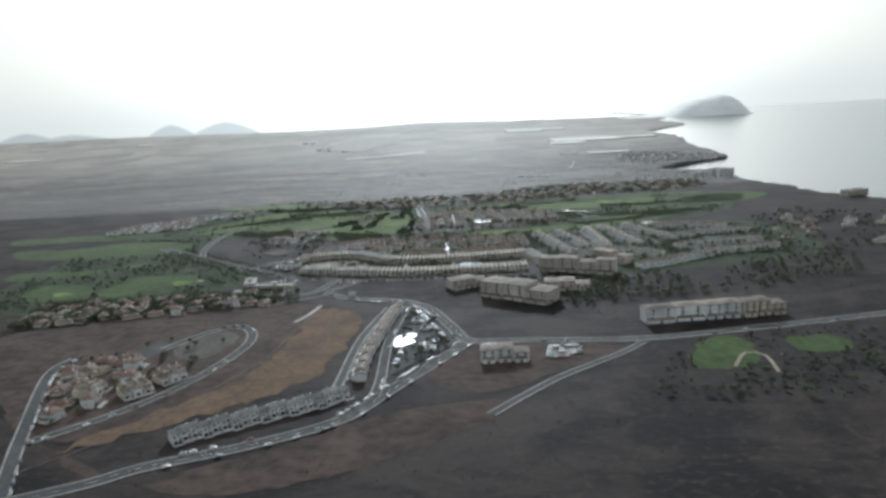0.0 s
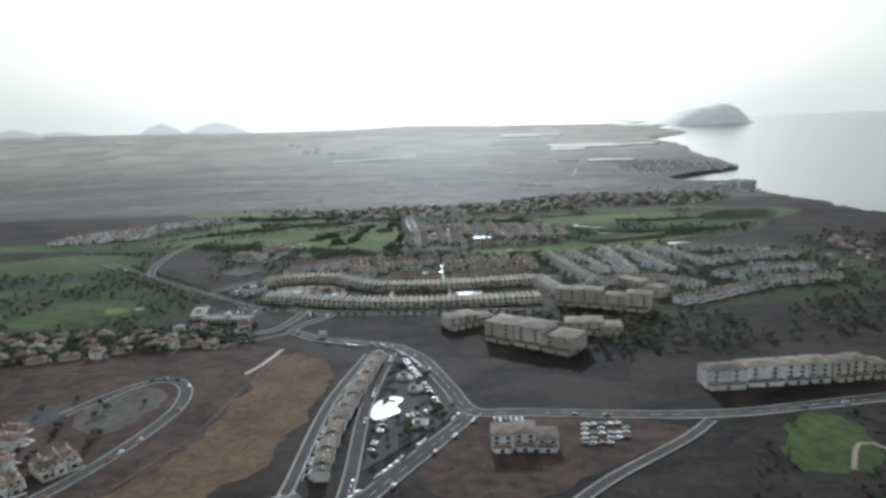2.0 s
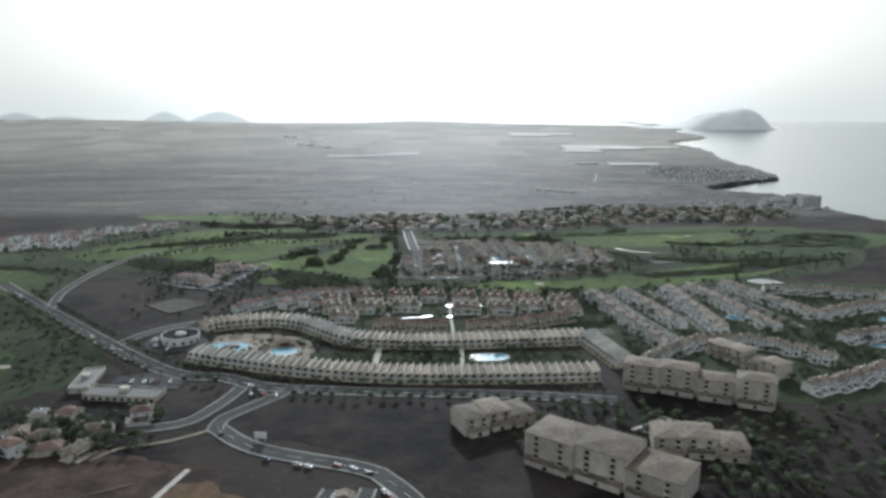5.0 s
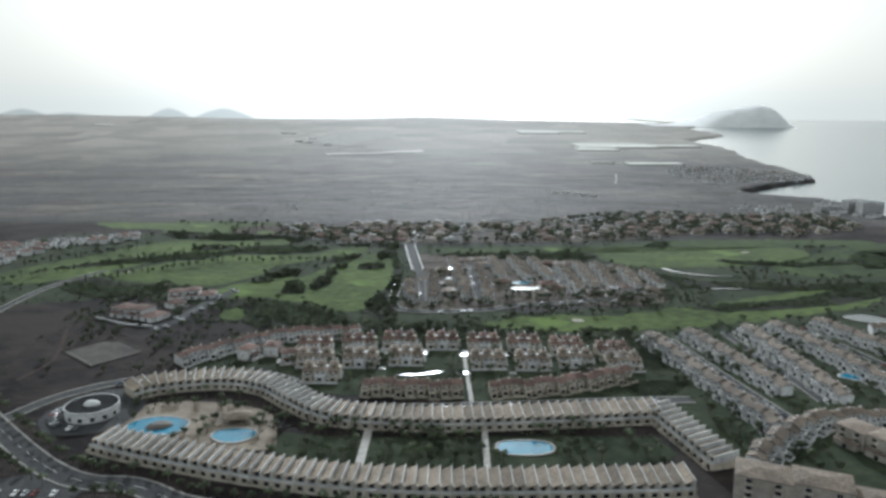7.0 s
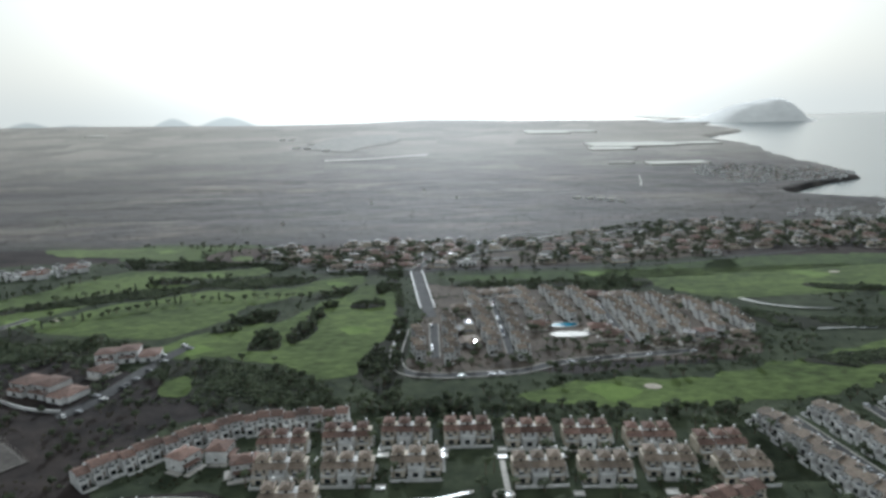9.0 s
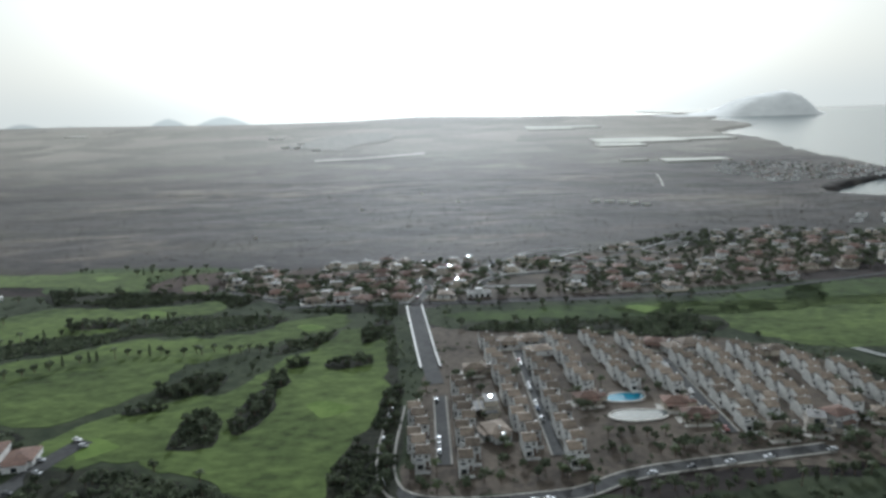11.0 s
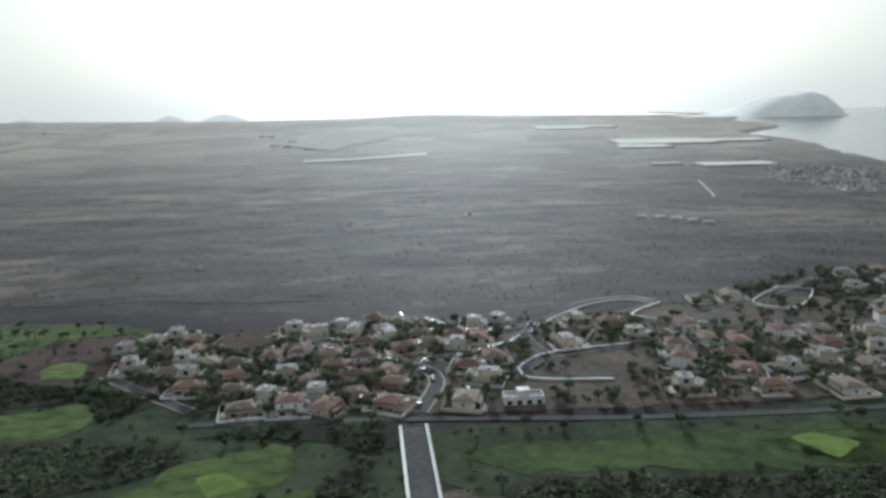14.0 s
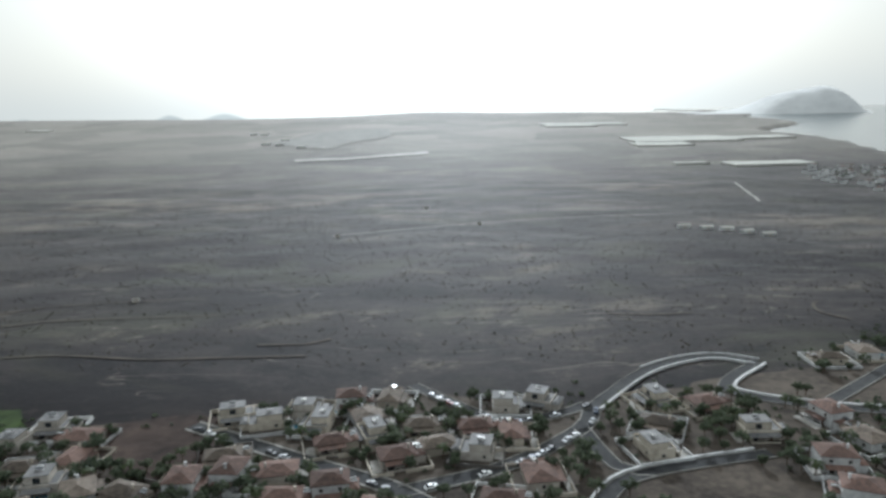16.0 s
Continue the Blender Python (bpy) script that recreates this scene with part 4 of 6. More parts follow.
def garden_wall(w, d, mat, gap):
    """A low rendered wall round a plot, open at a gate."""
    v, f = [], []
    for q in ((-w, w, d - 0.3, d, -1.2, 1.5), (-w, -w + 0.3, -d, d - 0.3, -1.2, 1.5), (w - 0.3, w, -d, d - 0.3, -1.2, 1.5), (-w + 0.3, -gap, -d, -d + 0.3, -1.2, 1.4), (gap * 0.3, w - 0.3, -d, -d + 0.3, -1.2, 1.4)):
        box(v, f, *q)
    return link("garden_wall", v, f, mat)


PLOTS = []


def terrace_block(roof_mat):
    """A stepped row of three holiday units with tiled tops, terraces and outside stairs."""
    def make():
        h = root("holiday_block", "", "apartment house")
        for k, (x, y, z, w) in enumerate(((-7.2, 0.0, 0.0, 7.0), (0.0, -1.2, 0.5, 7.2), (7.2, 0.8, -0.4, 7.0))):
            a = w / 2
            part("wall", boxes("wall", WHITE if k == 1 else CREAM, (x - a, x + a, y - 4.5, y + 6, -1, 5.3 + z), (x - a + 0.4, x + a - 0.9, y - 7.5, y - 4.5, -1, 2.8 + z), (x - a + 0.8, x + a - 1.6, y - 1.0, y + 5.2, 5.3 + z, 7.6 + z)), h)
            v, f = [], []
            hip(v, f, x - a + 0.4, x + a - 1.2, y - 1.5, y + 5.7, 7.6 + z, 1.3)
            roof = part("roof", link("roof", v, f, roof_mat), h)
            v, f = [], []
            slope(v, f, x - a - 0.1, x + a + 0.1, y - 5.0, y - 1.1, 5.2 + z, 6.3 + z)
            part("lower_roof", link("lower_roof", v, f, roof_mat), h)
            part("parapet", boxes("parapet", WHITE, (x - a + 0.4, x + a - 0.9, y - 7.6, y - 7.4, 2.8 + z, 3.7 + z), (x - a + 0.38, x - a + 0.6, y - 7.4, y - 4.5, 2.8 + z, 3.7 + z), (x + a - 1.1, x + a - 0.88, y - 7.4, y - 4.5, 2.8 + z, 3.7 + z)), h)
            part("chimney", boxes("chimney", WHITE, (x + a - 2.8, x + a - 2.1, y + 3.6, y + 4.3, 7.6 + z, 9.7 + z), (x + a - 2.95, x + a - 1.95, y + 3.45, y + 4.45, 9.7 + z, 9.85 + z)), roof)
            part("patio_door", WIDE, h, at=pose(x - 0.3, y - 7.52, 0.1 + z))
            for q in (-1.7, 1.5):
                part("window", WIN, h, at=pose(x + q, y - 4.52, 3.6 + z))
            part("window", WIN, h, at=pose(x, y - 1.02, 6.1 + z))
            part("window", WIN, h, at=pose(x, y + 6.02, 3.4 + z, 0, 0, 180))
        collector(h, -7.6, -6.0, 3.4)
        collector(h, 6.8, -5.4, 3.0)
        v, f = [], []
        slope(v, f, 10.7, 12.0, -4.5, 2.4, -0.6, 2.6, 0.5)
        part("stair", link("stair", v, f, WHITE), h)
        part("yard_wall", boxes("yard_wall", WHITE, (-10.6, 10.6, -11.2, -10.95, -1, 1.3), (-10.6, -10.4, -10.95, -7.5, -1, 1.3), (3.5, 3.7, -10.95, -8.8, -1, 1.3), (-3.7, -3.5, -10.95, -8.8, -1, 1.3)), h)
        return h
    return make


def long_block(length, depth, storeys, roof_mat, wall_mat, name="apartment_building"):
    """A long building with a row of windows and balconies on every floor."""
    def make():
        h = root(name, "", "building")
        a, b, s = length / 2, depth / 2, storeys * 3.0
        part("wall", boxes("wall", wall_mat, (-a, a, -b, b, -1.5, s)), h)
        v, f = [], []
        if roof_mat is ROOF_GREY:
            box(v, f, -a + 0.3, a - 0.3, -b + 0.3, b - 0.3, s - 0.3, s + 0.1)
            part("parapet", boxes("parapet", wall_mat, (-a - 0.02, a + 0.02, -b - 0.02, -b + 0.3, s, s + 0.8), (-a - 0.02, a + 0.02, b - 0.3, b + 0.02, s, s + 0.8), (-a - 0.02, -a + 0.3, -b, b, s, s + 0.79), (a - 0.3, a + 0.02, -b, b, s, s + 0.79)), h)
            part("lift_house", boxes("lift_house", wall_mat, (-2.5, 2.5, -1.5, 2.5, s, s + 2.6), (-2.7, 2.7, -1.7, 2.7, s + 2.6, s + 2.8)), h)
        else:
            hip(v, f, -a - 0.5, a + 0.5, -b - 0.5, b + 0.5, s, 2.0)
        roof = part("roof", link("roof", v, f, roof_mat), h)
        bays = max(2, int(length / 4.2))
        rail = boxes("balcony", wall_mat, (-1.5, 1.5, -1.2, 0, -0.15, 0), (-1.5, 1.5, -1.25, -1.1, 0, 0.95), (-1.5, -1.38, -1.1, 0, 0, 0.95), (1.38, 1.5, -1.1, 0, 0, 0.95))
        for fl in range(storeys):
            for k in range(bays):
                x = -a + length * (k + 0.5) / bays
                part("patio_door", WIDE, h, at=pose(x, -b - 0.02, fl * 3.0 + 0.15))
                if fl:
                    part("balcony", rail, h, at=pose(x, -b, fl * 3.0 + 0.1))
                if k % 2 == 0:
                    part("window", WIN, h, at=pose(x, b + 0.02, fl * 3.0 + 1.0, 0, 0, 180))
        for k in (-1, 1):
            part("window", WIN, h, at=pose(k * (a + 0.02), 0, 1.0, 0, 0, 90 * k))
        return h
    return make


def hotel_block(bays, wide, depth, storeys, roof_mat, wall_mat, name="hotel_building"):
    """A large building of bays that step in height and depth, each under a hipped roof of its own."""
    def make():
        h = root(name, "", "building")
        rail = boxes("balcony", wall_mat, (-1.5, 1.5, -1.2, 0, -0.15, 0), (-1.5, 1.5, -1.25, -1.1, 0, 0.95), (-1.5, -1.38, -1.1, 0, 0, 0.95), (1.38, 1.5, -1.1, 0, 0, 0.95))
        for k in range(bays):
            x = (k - (bays - 1) / 2) * wide
            y, floors = ((k * 5) % 3 - 1) * 0.9, storeys - (k * 2) % 3 % 2
            s, a, b = floors * 3.0 + 0.3 * (k % 2), wide / 2, depth / 2
            part("wall", boxes("wall", wall_mat, (x - a, x + a, y - b, y + b, -1.5, s), (x - a + 1.5, x + a - 1.5, y - b - 3.0, y - b, -1.5, 3.0)), h)
            v, f = [], []
            hip(v, f, x - a - 0.3, x + a + 0.3, y - b - 0.5, y + b + 0.5, s, 1.3)
            part("roof", link("roof", v, f, roof_mat), h)
            v, f = [], []
            slope(v, f, x - a + 1.2, x + a - 1.2, y - b - 3.4, y - b, 3.0, 3.9)
            part("porch_roof", link("porch_roof", v, f, roof_mat), h)
            for fl in range(1, floors):
                for q in (-wide / 4, wide / 4):
                    part("patio_door", WIDE, h, at=pose(x + q, y - b - 0.02, fl * 3.0 + 0.2))
                    part("balcony", rail, h, at=pose(x + q, y - b, fl * 3.0 + 0.15))
                part("window", WIN, h, at=pose(x, y + b + 0.02, fl * 3.0 + 1.0, 0, 0, 180))
            part("patio_door", WIDE, h, at=pose(x, y - b - 3.02, 0.2))
        return h
    return make


def small_house(roof_mat):
    """A far, plain house: walls with a parapet or a tiled roof, a stair head, openings."""
    def make():
        h = root("town_house", "", "house")
        part("wall", boxes("wall", WHITE, (-4, 4, -4.5, 4.5, -3, 4.4), (4, 6.5, -3, 3, -3, 3.1)), h)
        v, f = [], []
        if roof_mat is ROOF_GREY:
            box(v, f, -3.7, 3.7, -4.2, 4.2, 4.3, 4.45)
            box(v, f, -1.5, 1.5, 0, 3, 4.4, 6.2)
        else:
            hip(v, f, -4.4, 4.4, -4.9, 4.9, 4.4, 1.5)
        roof = part("roof", link("roof", v, f, roof_mat), h)
        for x, z in ((-1.9, 0.2), (-1.9, 2.8), (1.9, 2.8)):
            part("patio_door" if z < 1 else "window", WIDE if z < 1 else WIN, h, at=pose(x, -4.52, z))
        return h
    return make


def car(paint, label):
    """A parked car: body by its side outline, glasshouse, four wheels."""
    def make():
        h = root("parked_car", label, "car")
        body = [(-2.1, 0.35), (-2.12, 0.8), (-1.9, 0.95), (-0.95, 1.0), (1.9, 0.95), (2.08, 0.75), (2.1, 0.35)]
        top = [(-1.0, 0.98), (-0.35, 1.42), (1.05, 1.45), (1.75, 0.96)]

        def slab(outline, half, upper):
            v = [(s * (half - (0.14 if z > upper else 0)), x, z) for s in (-1, 1) for x, z in outline]
            n = len(outline)
            f = [tuple(range(n)), tuple(range(2 * n - 1, n - 1, -1))] + [(i, n + i, n + (i + 1) % n, (i + 1) % n) for i in range(n)]
            return v, f
        part("body", link("car_body", *slab(body, 0.86, 0.9), paint), h)
        part("windows", link("car_windows", *slab(top, 0.76, 1.2), GLASS), h, "dark tinted glass")
        part("roof", boxes("car_roof", paint, (-0.6, 0.6, -0.3, 1.0, 1.4, 1.48)), h)
        n = 10
        wheel = link("wheel", [(s * 0.1, 0.31 * math.cos(k * 2 * math.pi / n), 0.31 * math.sin(k * 2 * math.pi / n)) for s in (-1, 1) for k in range(n)],
                     [tuple(range(n)), tuple(range(2 * n - 1, n - 1, -1))] + [(i, n + i, n + (i + 1) % n, (i + 1) % n) for i in range(n)], TYRE)
        for x in (-0.8, 0.8):
            for y in (-1.3, 1.3):
                part("wheel", wheel, h, at=pose(x, y, 0.31))
        return h
    return make


CAR_KINDS = [("white", 0, "white"), ("white", 0, "white"), ("silver", 1, "silver-grey"), ("silver", 1, "silver-grey"), ("dark", 2, "dark"), ("dark", 2, "dark"), ("silver", 1, "silver-grey"), ("white", 0, "white"), ("red", 3, "dark red"), ("blue", 4, "dark blue")]


def park(x, y, turn, lift=0.42):
    key, i, word = random.choice(CAR_KINDS)
    place("car_" + key, car(PAINTS[i], word + " hatchback car parked on the asphalt"), x, y, turn + random.uniform(-4, 4), group="parked cars", lift=lift, keep=2.5)


def along(pts, step, start=0.0):
    """Places at even steps along a line, with the direction there in degrees."""
    line = smooth_line(pts, 3.0) if not isinstance(pts[0], Vector) else pts
    gone, due = 0.0, start
    for p, q in zip(line, line[1:]):
        d = (q - p).length
        while due <= gone + d:
            r = p.lerp(q, (due - gone) / d)
            yield r.x, r.y, math.degrees(math.atan2(q.y - p.y, q.x - p.x))
            due += step
        gone += d


def park_along(line, step, side, share=0.7, across=False, start=0.0):
    for x, y, a in along(line, step, start):
        if random.random() < share:
            r = radians(a - 90)
            park(x + side * math.cos(r), y + side * math.sin(r), a + (0 if across else 90) + random.choice((0, 180)))


# ---- holiday village by the junction ----
def saw_row(pts, flip, label, group, lights=()):
    for i, (x, y, a) in enumerate(along(pts, 5.0, 2.5)):
        lit = i in lights
        place("saw_lit" if lit else "saw", saw_house(lit), x, y, a + (180 if flip else 0), label, group, keep=6)


saw_row([(-188, 874), (-179, 882), (-160, 889), (-135, 891), (-113, 882), (-94, 864), (-74, 849), (-41, 843), (0, 843), (76, 850), (92, 852)], False, "cream terraced house with a sloping beige roof facing pools", "terraced houses round the pool garden", (1, 4, 6, 9, 12, 15, 18, 20, 23))
saw_row([(-178, 820), (-153, 810), (-99, 793), (-55, 784), (-11, 781), (60, 783), (86, 785)], False, "cream terraced house with a sloping beige roof beside an avenue", "terraced houses along the avenue")
saw_row([(92, 858), (107, 800)], False, "cream terraced holiday house closing the end of a street", "terraced houses at the street end")


def drum(v, f, r0, r1, z0, z1, n=40, cx=0.0, cy=0.0):
    """A ring-shaped wall; r0 = 0 makes a solid disc."""
    k = len(v)
    if r0 <= 0:
        v += [(cx + r1 * math.cos(a), cy + r1 * math.sin(a), z) for z in (z0, z1) for a in np.linspace(0, 2 * math.pi, n, endpoint=False)]
        f += [tuple(k + i for i in range(n - 1, -1, -1)), tuple(k + n + i for i in range(n))] + [(k + i, k + (i + 1) % n, k + n + (i + 1) % n, k + n + i) for i in range(n)]
        return
    v += [(cx + r * math.cos(a), cy + r * math.sin(a), z) for r, z in ((r0, z0), (r1, z0), (r1, z1), (r0, z1)) for a in np.linspace(0, 2 * math.pi, n, endpoint=False)]
    for q in range(4):
        f += [(k + q * n + i, k + q * n + (i + 1) % n, k + (q + 1) % 4 * n + (i + 1) % n, k + (q + 1) % 4 * n + i) for i in range(n)]


def round_building():
    h = root("reception_building", "round pale building with a dark flat roof and a white dome", "building")
    v, f = [], []
    drum(v, f, 0, 13.0, -1, 4.9)
    part("wall", link("wall", v, f, WHITE, False), h)
    v, f = [], []
    drum(v, f, 0, 12.7, 4.9, 5.1)
    part("roof", link("roof", v, f, DARK), h, "dark flat roof")
    v, f = [], []
    drum(v, f, 12.6, 13.2, 4.7, 5.6)
    part("parapet", link("parapet", v, f, WHITE), h, "white rim wall")
    v, f = [], []
    n = 20
    for k in range(6):
        a = k * math.pi / 12
        v += [(4.2 * math.cos(a) * math.cos(b), 3.2 * math.cos(a) * math.sin(b), 5.1 + 2.2 * math.sin(a)) for b in np.linspace(0, 2 * math.pi, n, endpoint=False)]
    f += [(k * n + i, k * n + (i + 1) % n, (k + 1) * n + (i + 1) % n, (k + 1) * n + i) for k in range(5) for i in range(n)] + [tuple(5 * n + i for i in range(n))]
    part("dome", link("dome", v, f, WHITE, True), h, "white domed roof light")
    for k in range(14):
        a = 2 * math.pi * k / 14
        part("patio_door", WIDE, h, at=pose(13.05 * math.sin(a), -13.05 * math.cos(a), 0.9, 0, 0, math.degrees(a)))
    return h


place("reception", round_building, -198, 853, 0, keep=15)
patch("car_park", [(-222, 846), (-216, 868), (-198, 884), (-176, 868), (-180, 836), (-206, 828)], ASPHALT, 0.3, "dark asphalt forecourt round a circular building", "car park", 1)
FORECOURT = [(-198 + 18.5 * math.cos(radians(a)), 853 + 18.5 * math.sin(radians(a)), a + 90) for a in (172, 182, 192, 203, 214, 225, 236, 262, 273)]


def water(outline, label, mat=POOL, rim=PALE, step=2.0, wobble=0.3, lift=0.5):
    """A pool or pond: a paved rim and the water in it."""
    ring = smooth_line(outline, step, True)
    c = sum(ring, Vector((0, 0))) / len(ring)
    base = land(c.x, c.y) + lift
    pool = root("swimming_pool" if mat is POOL else "pond", label, "pool" if mat is POOL else "pond")
    pool.location = (c.x, c.y, base)
    n = len(ring)
    out = [c + (p - c) * (1 + 1.2 / max(2, (p - c).length)) for p in ring]
    v = [(p.x - c.x, p.y - c.y, z) for pts, z in ((ring, -0.5), (ring, 0.15), (out, 0.15), (out, -0.9)) for p in pts]
    f = [(k * n + i, k * n + (i + 1) % n, (k + 1) * n + (i + 1) % n, (k + 1) * n + i) for k in range(3) for i in range(n)]
    part("rim", link("rim", v, f, rim), pool)
    part("water", link("water", [(p.x - c.x, p.y - c.y, -0.05) for p in ring], [tuple(range(n))], mat), pool, "shining water")
    KEEP.append((c.x, c.y, max((p - c).length for p in ring)))
    return pool


patch("pool_terrace", [(-176, 862), (-150, 868), (-112, 858), (-100, 838), (-100, 815), (-150, 826), (-176, 834)], PLAZA, 0.2, "tan paved pool terrace between terraced houses", "terrace", 1)
water([(-174, 838), (-171, 845), (-162, 849), (-150, 847), (-145, 842), (-146, 833), (-153, 829), (-162, 830), (-170, 833)], "large curved turquoise pool with a rocky island")
water([(-128, 827), (-128, 833), (-121, 836), (-111, 835), (-108, 829), (-113, 823), (-121, 822)], "rounded turquoise pool beside a thatched bar")


def heap(name, label, category, r, tall, mat, squash=1.0):
    def make():
        h = root(name, label, category)
        v, f = [], []
        n, m = 14, 5
        for k in range(m):
            a = k / m
            v += [(r * (1 - a * a * 0.7) * math.cos(b) * (1 + 0.2 * noise.noise((3 * math.cos(b), 3 * math.sin(b), k))), squash * r * (1 - a * a * 0.7) * math.sin(b), tall * a) for b in np.linspace(0, 2 * math.pi, n, endpoint=False)]
        f = [(k * n + i, k * n + (i + 1) % n, (k + 1) * n + (i + 1) % n, (k + 1) * n + i) for k in range(m - 1) for i in range(n)] + [tuple((m - 1) * n + i for i in range(n))]
        part("rock_mass", link("rocks", v, f, mat), h)
        return h
    return make


place("island", heap("rock_island", "brown rock island planted with shrubs in a pool", "rock", 6.5, 2.2, STONE, 0.7), -158, 838.5, 20, lift=0.45, keep=7)


def bar():
    h = root("pool_bar", "round open pool bar with a wide tan thatched roof", "pavilion")
    n = 18
    v = [(r * math.cos(a), 0.7 * r * math.sin(a), z) for r, z in ((8.5, 2.7), (8.5, 3.0), (2.2, 5.0)) for a in np.linspace(0, 2 * math.pi, n, endpoint=False)]
    f = [(k * n + i, k * n + (i + 1) % n, (k + 1) * n + (i + 1) % n, (k + 1) * n + i) for k in range(2) for i in range(n)] + [tuple(2 * n + i for i in range(n)), tuple(range(n - 1, -1, -1))]
    part("roof", link("roof", v, f, PLAZA), h)
    post = boxes("post", WOOD, (-0.2, 0.2, -0.2, 0.2, -0.4, 2.8))
    for k in range(6):
        part("post", post, h, at=pose(6.5 * math.cos(k * 1.047), 4.4 * math.sin(k * 1.047), 0))
    part("counter", boxes("counter", WOOD, (-2.5, 2.5, -1, 1, -0.3, 1.1)), h)
    return h


place("bar", bar, -121, 846, 15, keep=8)
patch("lawn", [(-96, 832), (-60, 828), (60, 830), (82, 828), (84, 806), (0, 800), (-60, 803), (-94, 812)], ROUGH, 0.2, "planted garden strip between two terraces", "garden", 1)
water([(8, 818), (12, 824), (30, 824), (34, 817), (28, 812), (12, 812)], "small garden pool between two terraces")

for x, y, a in FORECOURT:
    park(x, y, a)

# ---- shop building and open land by the junction ----
place("shop", long_block(44, 14, 1, ROOF_GREY, STUCCO, "shop_building"), -196, 756, -6, "long low tan shop building with a flat grey roof", keep=26)
place("shop_wing", long_block(34, 12, 1, ROOF_GREY, STUCCO, "shop_building"), -228, 777, 100, "tan wing of a shop building with parapet", keep=20)
patch("car_park", [(-212, 766), (-168, 766), (-166, 792), (-186, 797), (-214, 786)], ASPHALT, 0.3, "asphalt yard of a shop building", "car park", 0, rounded=False)
for x in range(-205, -170, 4):
    if random.random() < 0.6:
        park(x, 777, 0)
for x in range(-138, -84, 3):
    if random.random() < 0.35:
        park(x, 757 + random.uniform(-2, 2), 20)



def sign():
    h = root("roadside_sign", "pale blank billboard on two posts beside a road", "billboard")
    part("board", boxes("board", WHITE, (-3.2, 3.2, -0.12, 0.12, 2.0, 5.0)), h)
    part("frame", boxes("frame", FRAME, (-3.35, 3.35, -0.16, 0.16, 4.9, 5.15), (-3.35, 3.35, -0.16, 0.16, 1.85, 2.05)), h)
    post = boxes("post", FRAME, (-0.12, 0.12, -0.12, 0.12, -0.6, 1.9))
    for x in (-2.4, 2.4):
        part("post", post, h, at=pose(x, 0, 0))
    return h


place("sign", sign, -103, 700, -10, keep=3)

# ---- terraces by the curved road, the triangle of parking ----
def town_row(key, pts, step, maker, flip, label, group, back=1.1, turn=0):
    for i, (x, y, a) in enumerate(along(pts, step, step / 2)):
        r, d = radians(a + 90), back * ((i * 7) % 3 - 1)
        place(key, maker, x + d * math.cos(r), y + d * math.sin(r), a + turn + (180 if flip else 0), label, group, lift=0.35 * ((i * 5) % 3), keep=7)


town_row("t_white", [(-173, 390), (-159, 399), (-129, 416), (-93, 435), (-74, 450)], 6.0, town_terrace(ROOF_GREY, WHITE), False, "white terraced house with a grey roof above a road", "terraced houses above the road")
town_row("t_grey", [(-69, 470), (-67, 536), (-52, 645)], 6.0, town_terrace(ROOF_DUSK, WHITE), True, "white terraced house with a brown roof on a lane", "terraced houses on the lane", 0.5)
patch("car_park", [(-49, 478), (-40, 640), (-34, 650), (-24, 625), (-8, 582), (2, 548), (-4, 536)], ASPHALT, 0.3, "triangular asphalt car park between roads", "car park", 0, rounded=False)
water([(-50, 549), (-48, 563), (-40, 572), (-32, 568), (-36, 558), (-33, 550), (-42, 541), (-48, 540)], "shining wet hollow on a triangular plot", POND, PALE, 2.0)
for x, y in ((-20, 530), (-24, 582), (-33, 604)):
    place("small_grey", small_house(ROOF_GREY), x, y, random.choice((80, 85, -8)), "white flat-roofed house on a triangular plot beside parked cars", "houses on the triangle", lift=-2.0, keep=6)
park_along(MAIN, 5.5, -6.4, 0.4, start=190)
park_along(MAIN, 5.5, 5.6, 0.12)
park_along(EASTR[6:32], 5.5, 7.2, 0.35)
park_along(EASTR, 9.0, 2.2, 0.12)
park_along(SIDE, 5.5, 2.0, 0.15)
park_along([Vector((-12, 560)), Vector((-22, 596)), Vector((-36, 640))], 3.0, 2.0, 0.45, True)
park_along([Vector((-46, 500)), Vector((-41, 538))], 3.0, 0.0, 0.5, True)
park_along([Vector((-30, 540)), Vector((-8, 552))], 3.0, 0.0, 0.5, True)
park_along(LEFT, 5.5, 4.6, 0.5)
park_along(LOOP, 8.0, 2.5, 0.25)
patch("car_park", [(64, 492), (94, 496), (97, 527), (76, 524)], DIRT, 0.3, "earth car park behind a block of flats", "car park", 1, rounded=False)
for i in range(6):
    for j in range(5):
        if random.random() < 0.75:
            park(69 + i * 4.6 + j * 1.2, 499 + j * 5.8, 100, 0.32)
for k in range(7):
    if random.random() < 0.7:
        park(20 + k * 3.2, 533 - k * 0.2, 5, 0.32)
place("b1", hotel_block(3, 12, 15, 3, ROOF_DUSK, WHITE, "apartment_building"), 37, 503, -4, "white three-storey apartment block with brown tiled roofs", keep=20)
place("flats", hotel_block(2, 26, 14, 4, ROOF_DUSK, WHITE, "apartment_building"), 186, 577, 3, "long white block of flats with a brown tiled roof", "blocks of flats", keep=28)
place("flats_b", hotel_block(2, 15, 15, 4, ROOF_DUSK, WHITE, "apartment_building"), 228, 581, -2, "white block of flats with a brown tiled roof", "blocks of flats", keep=18)
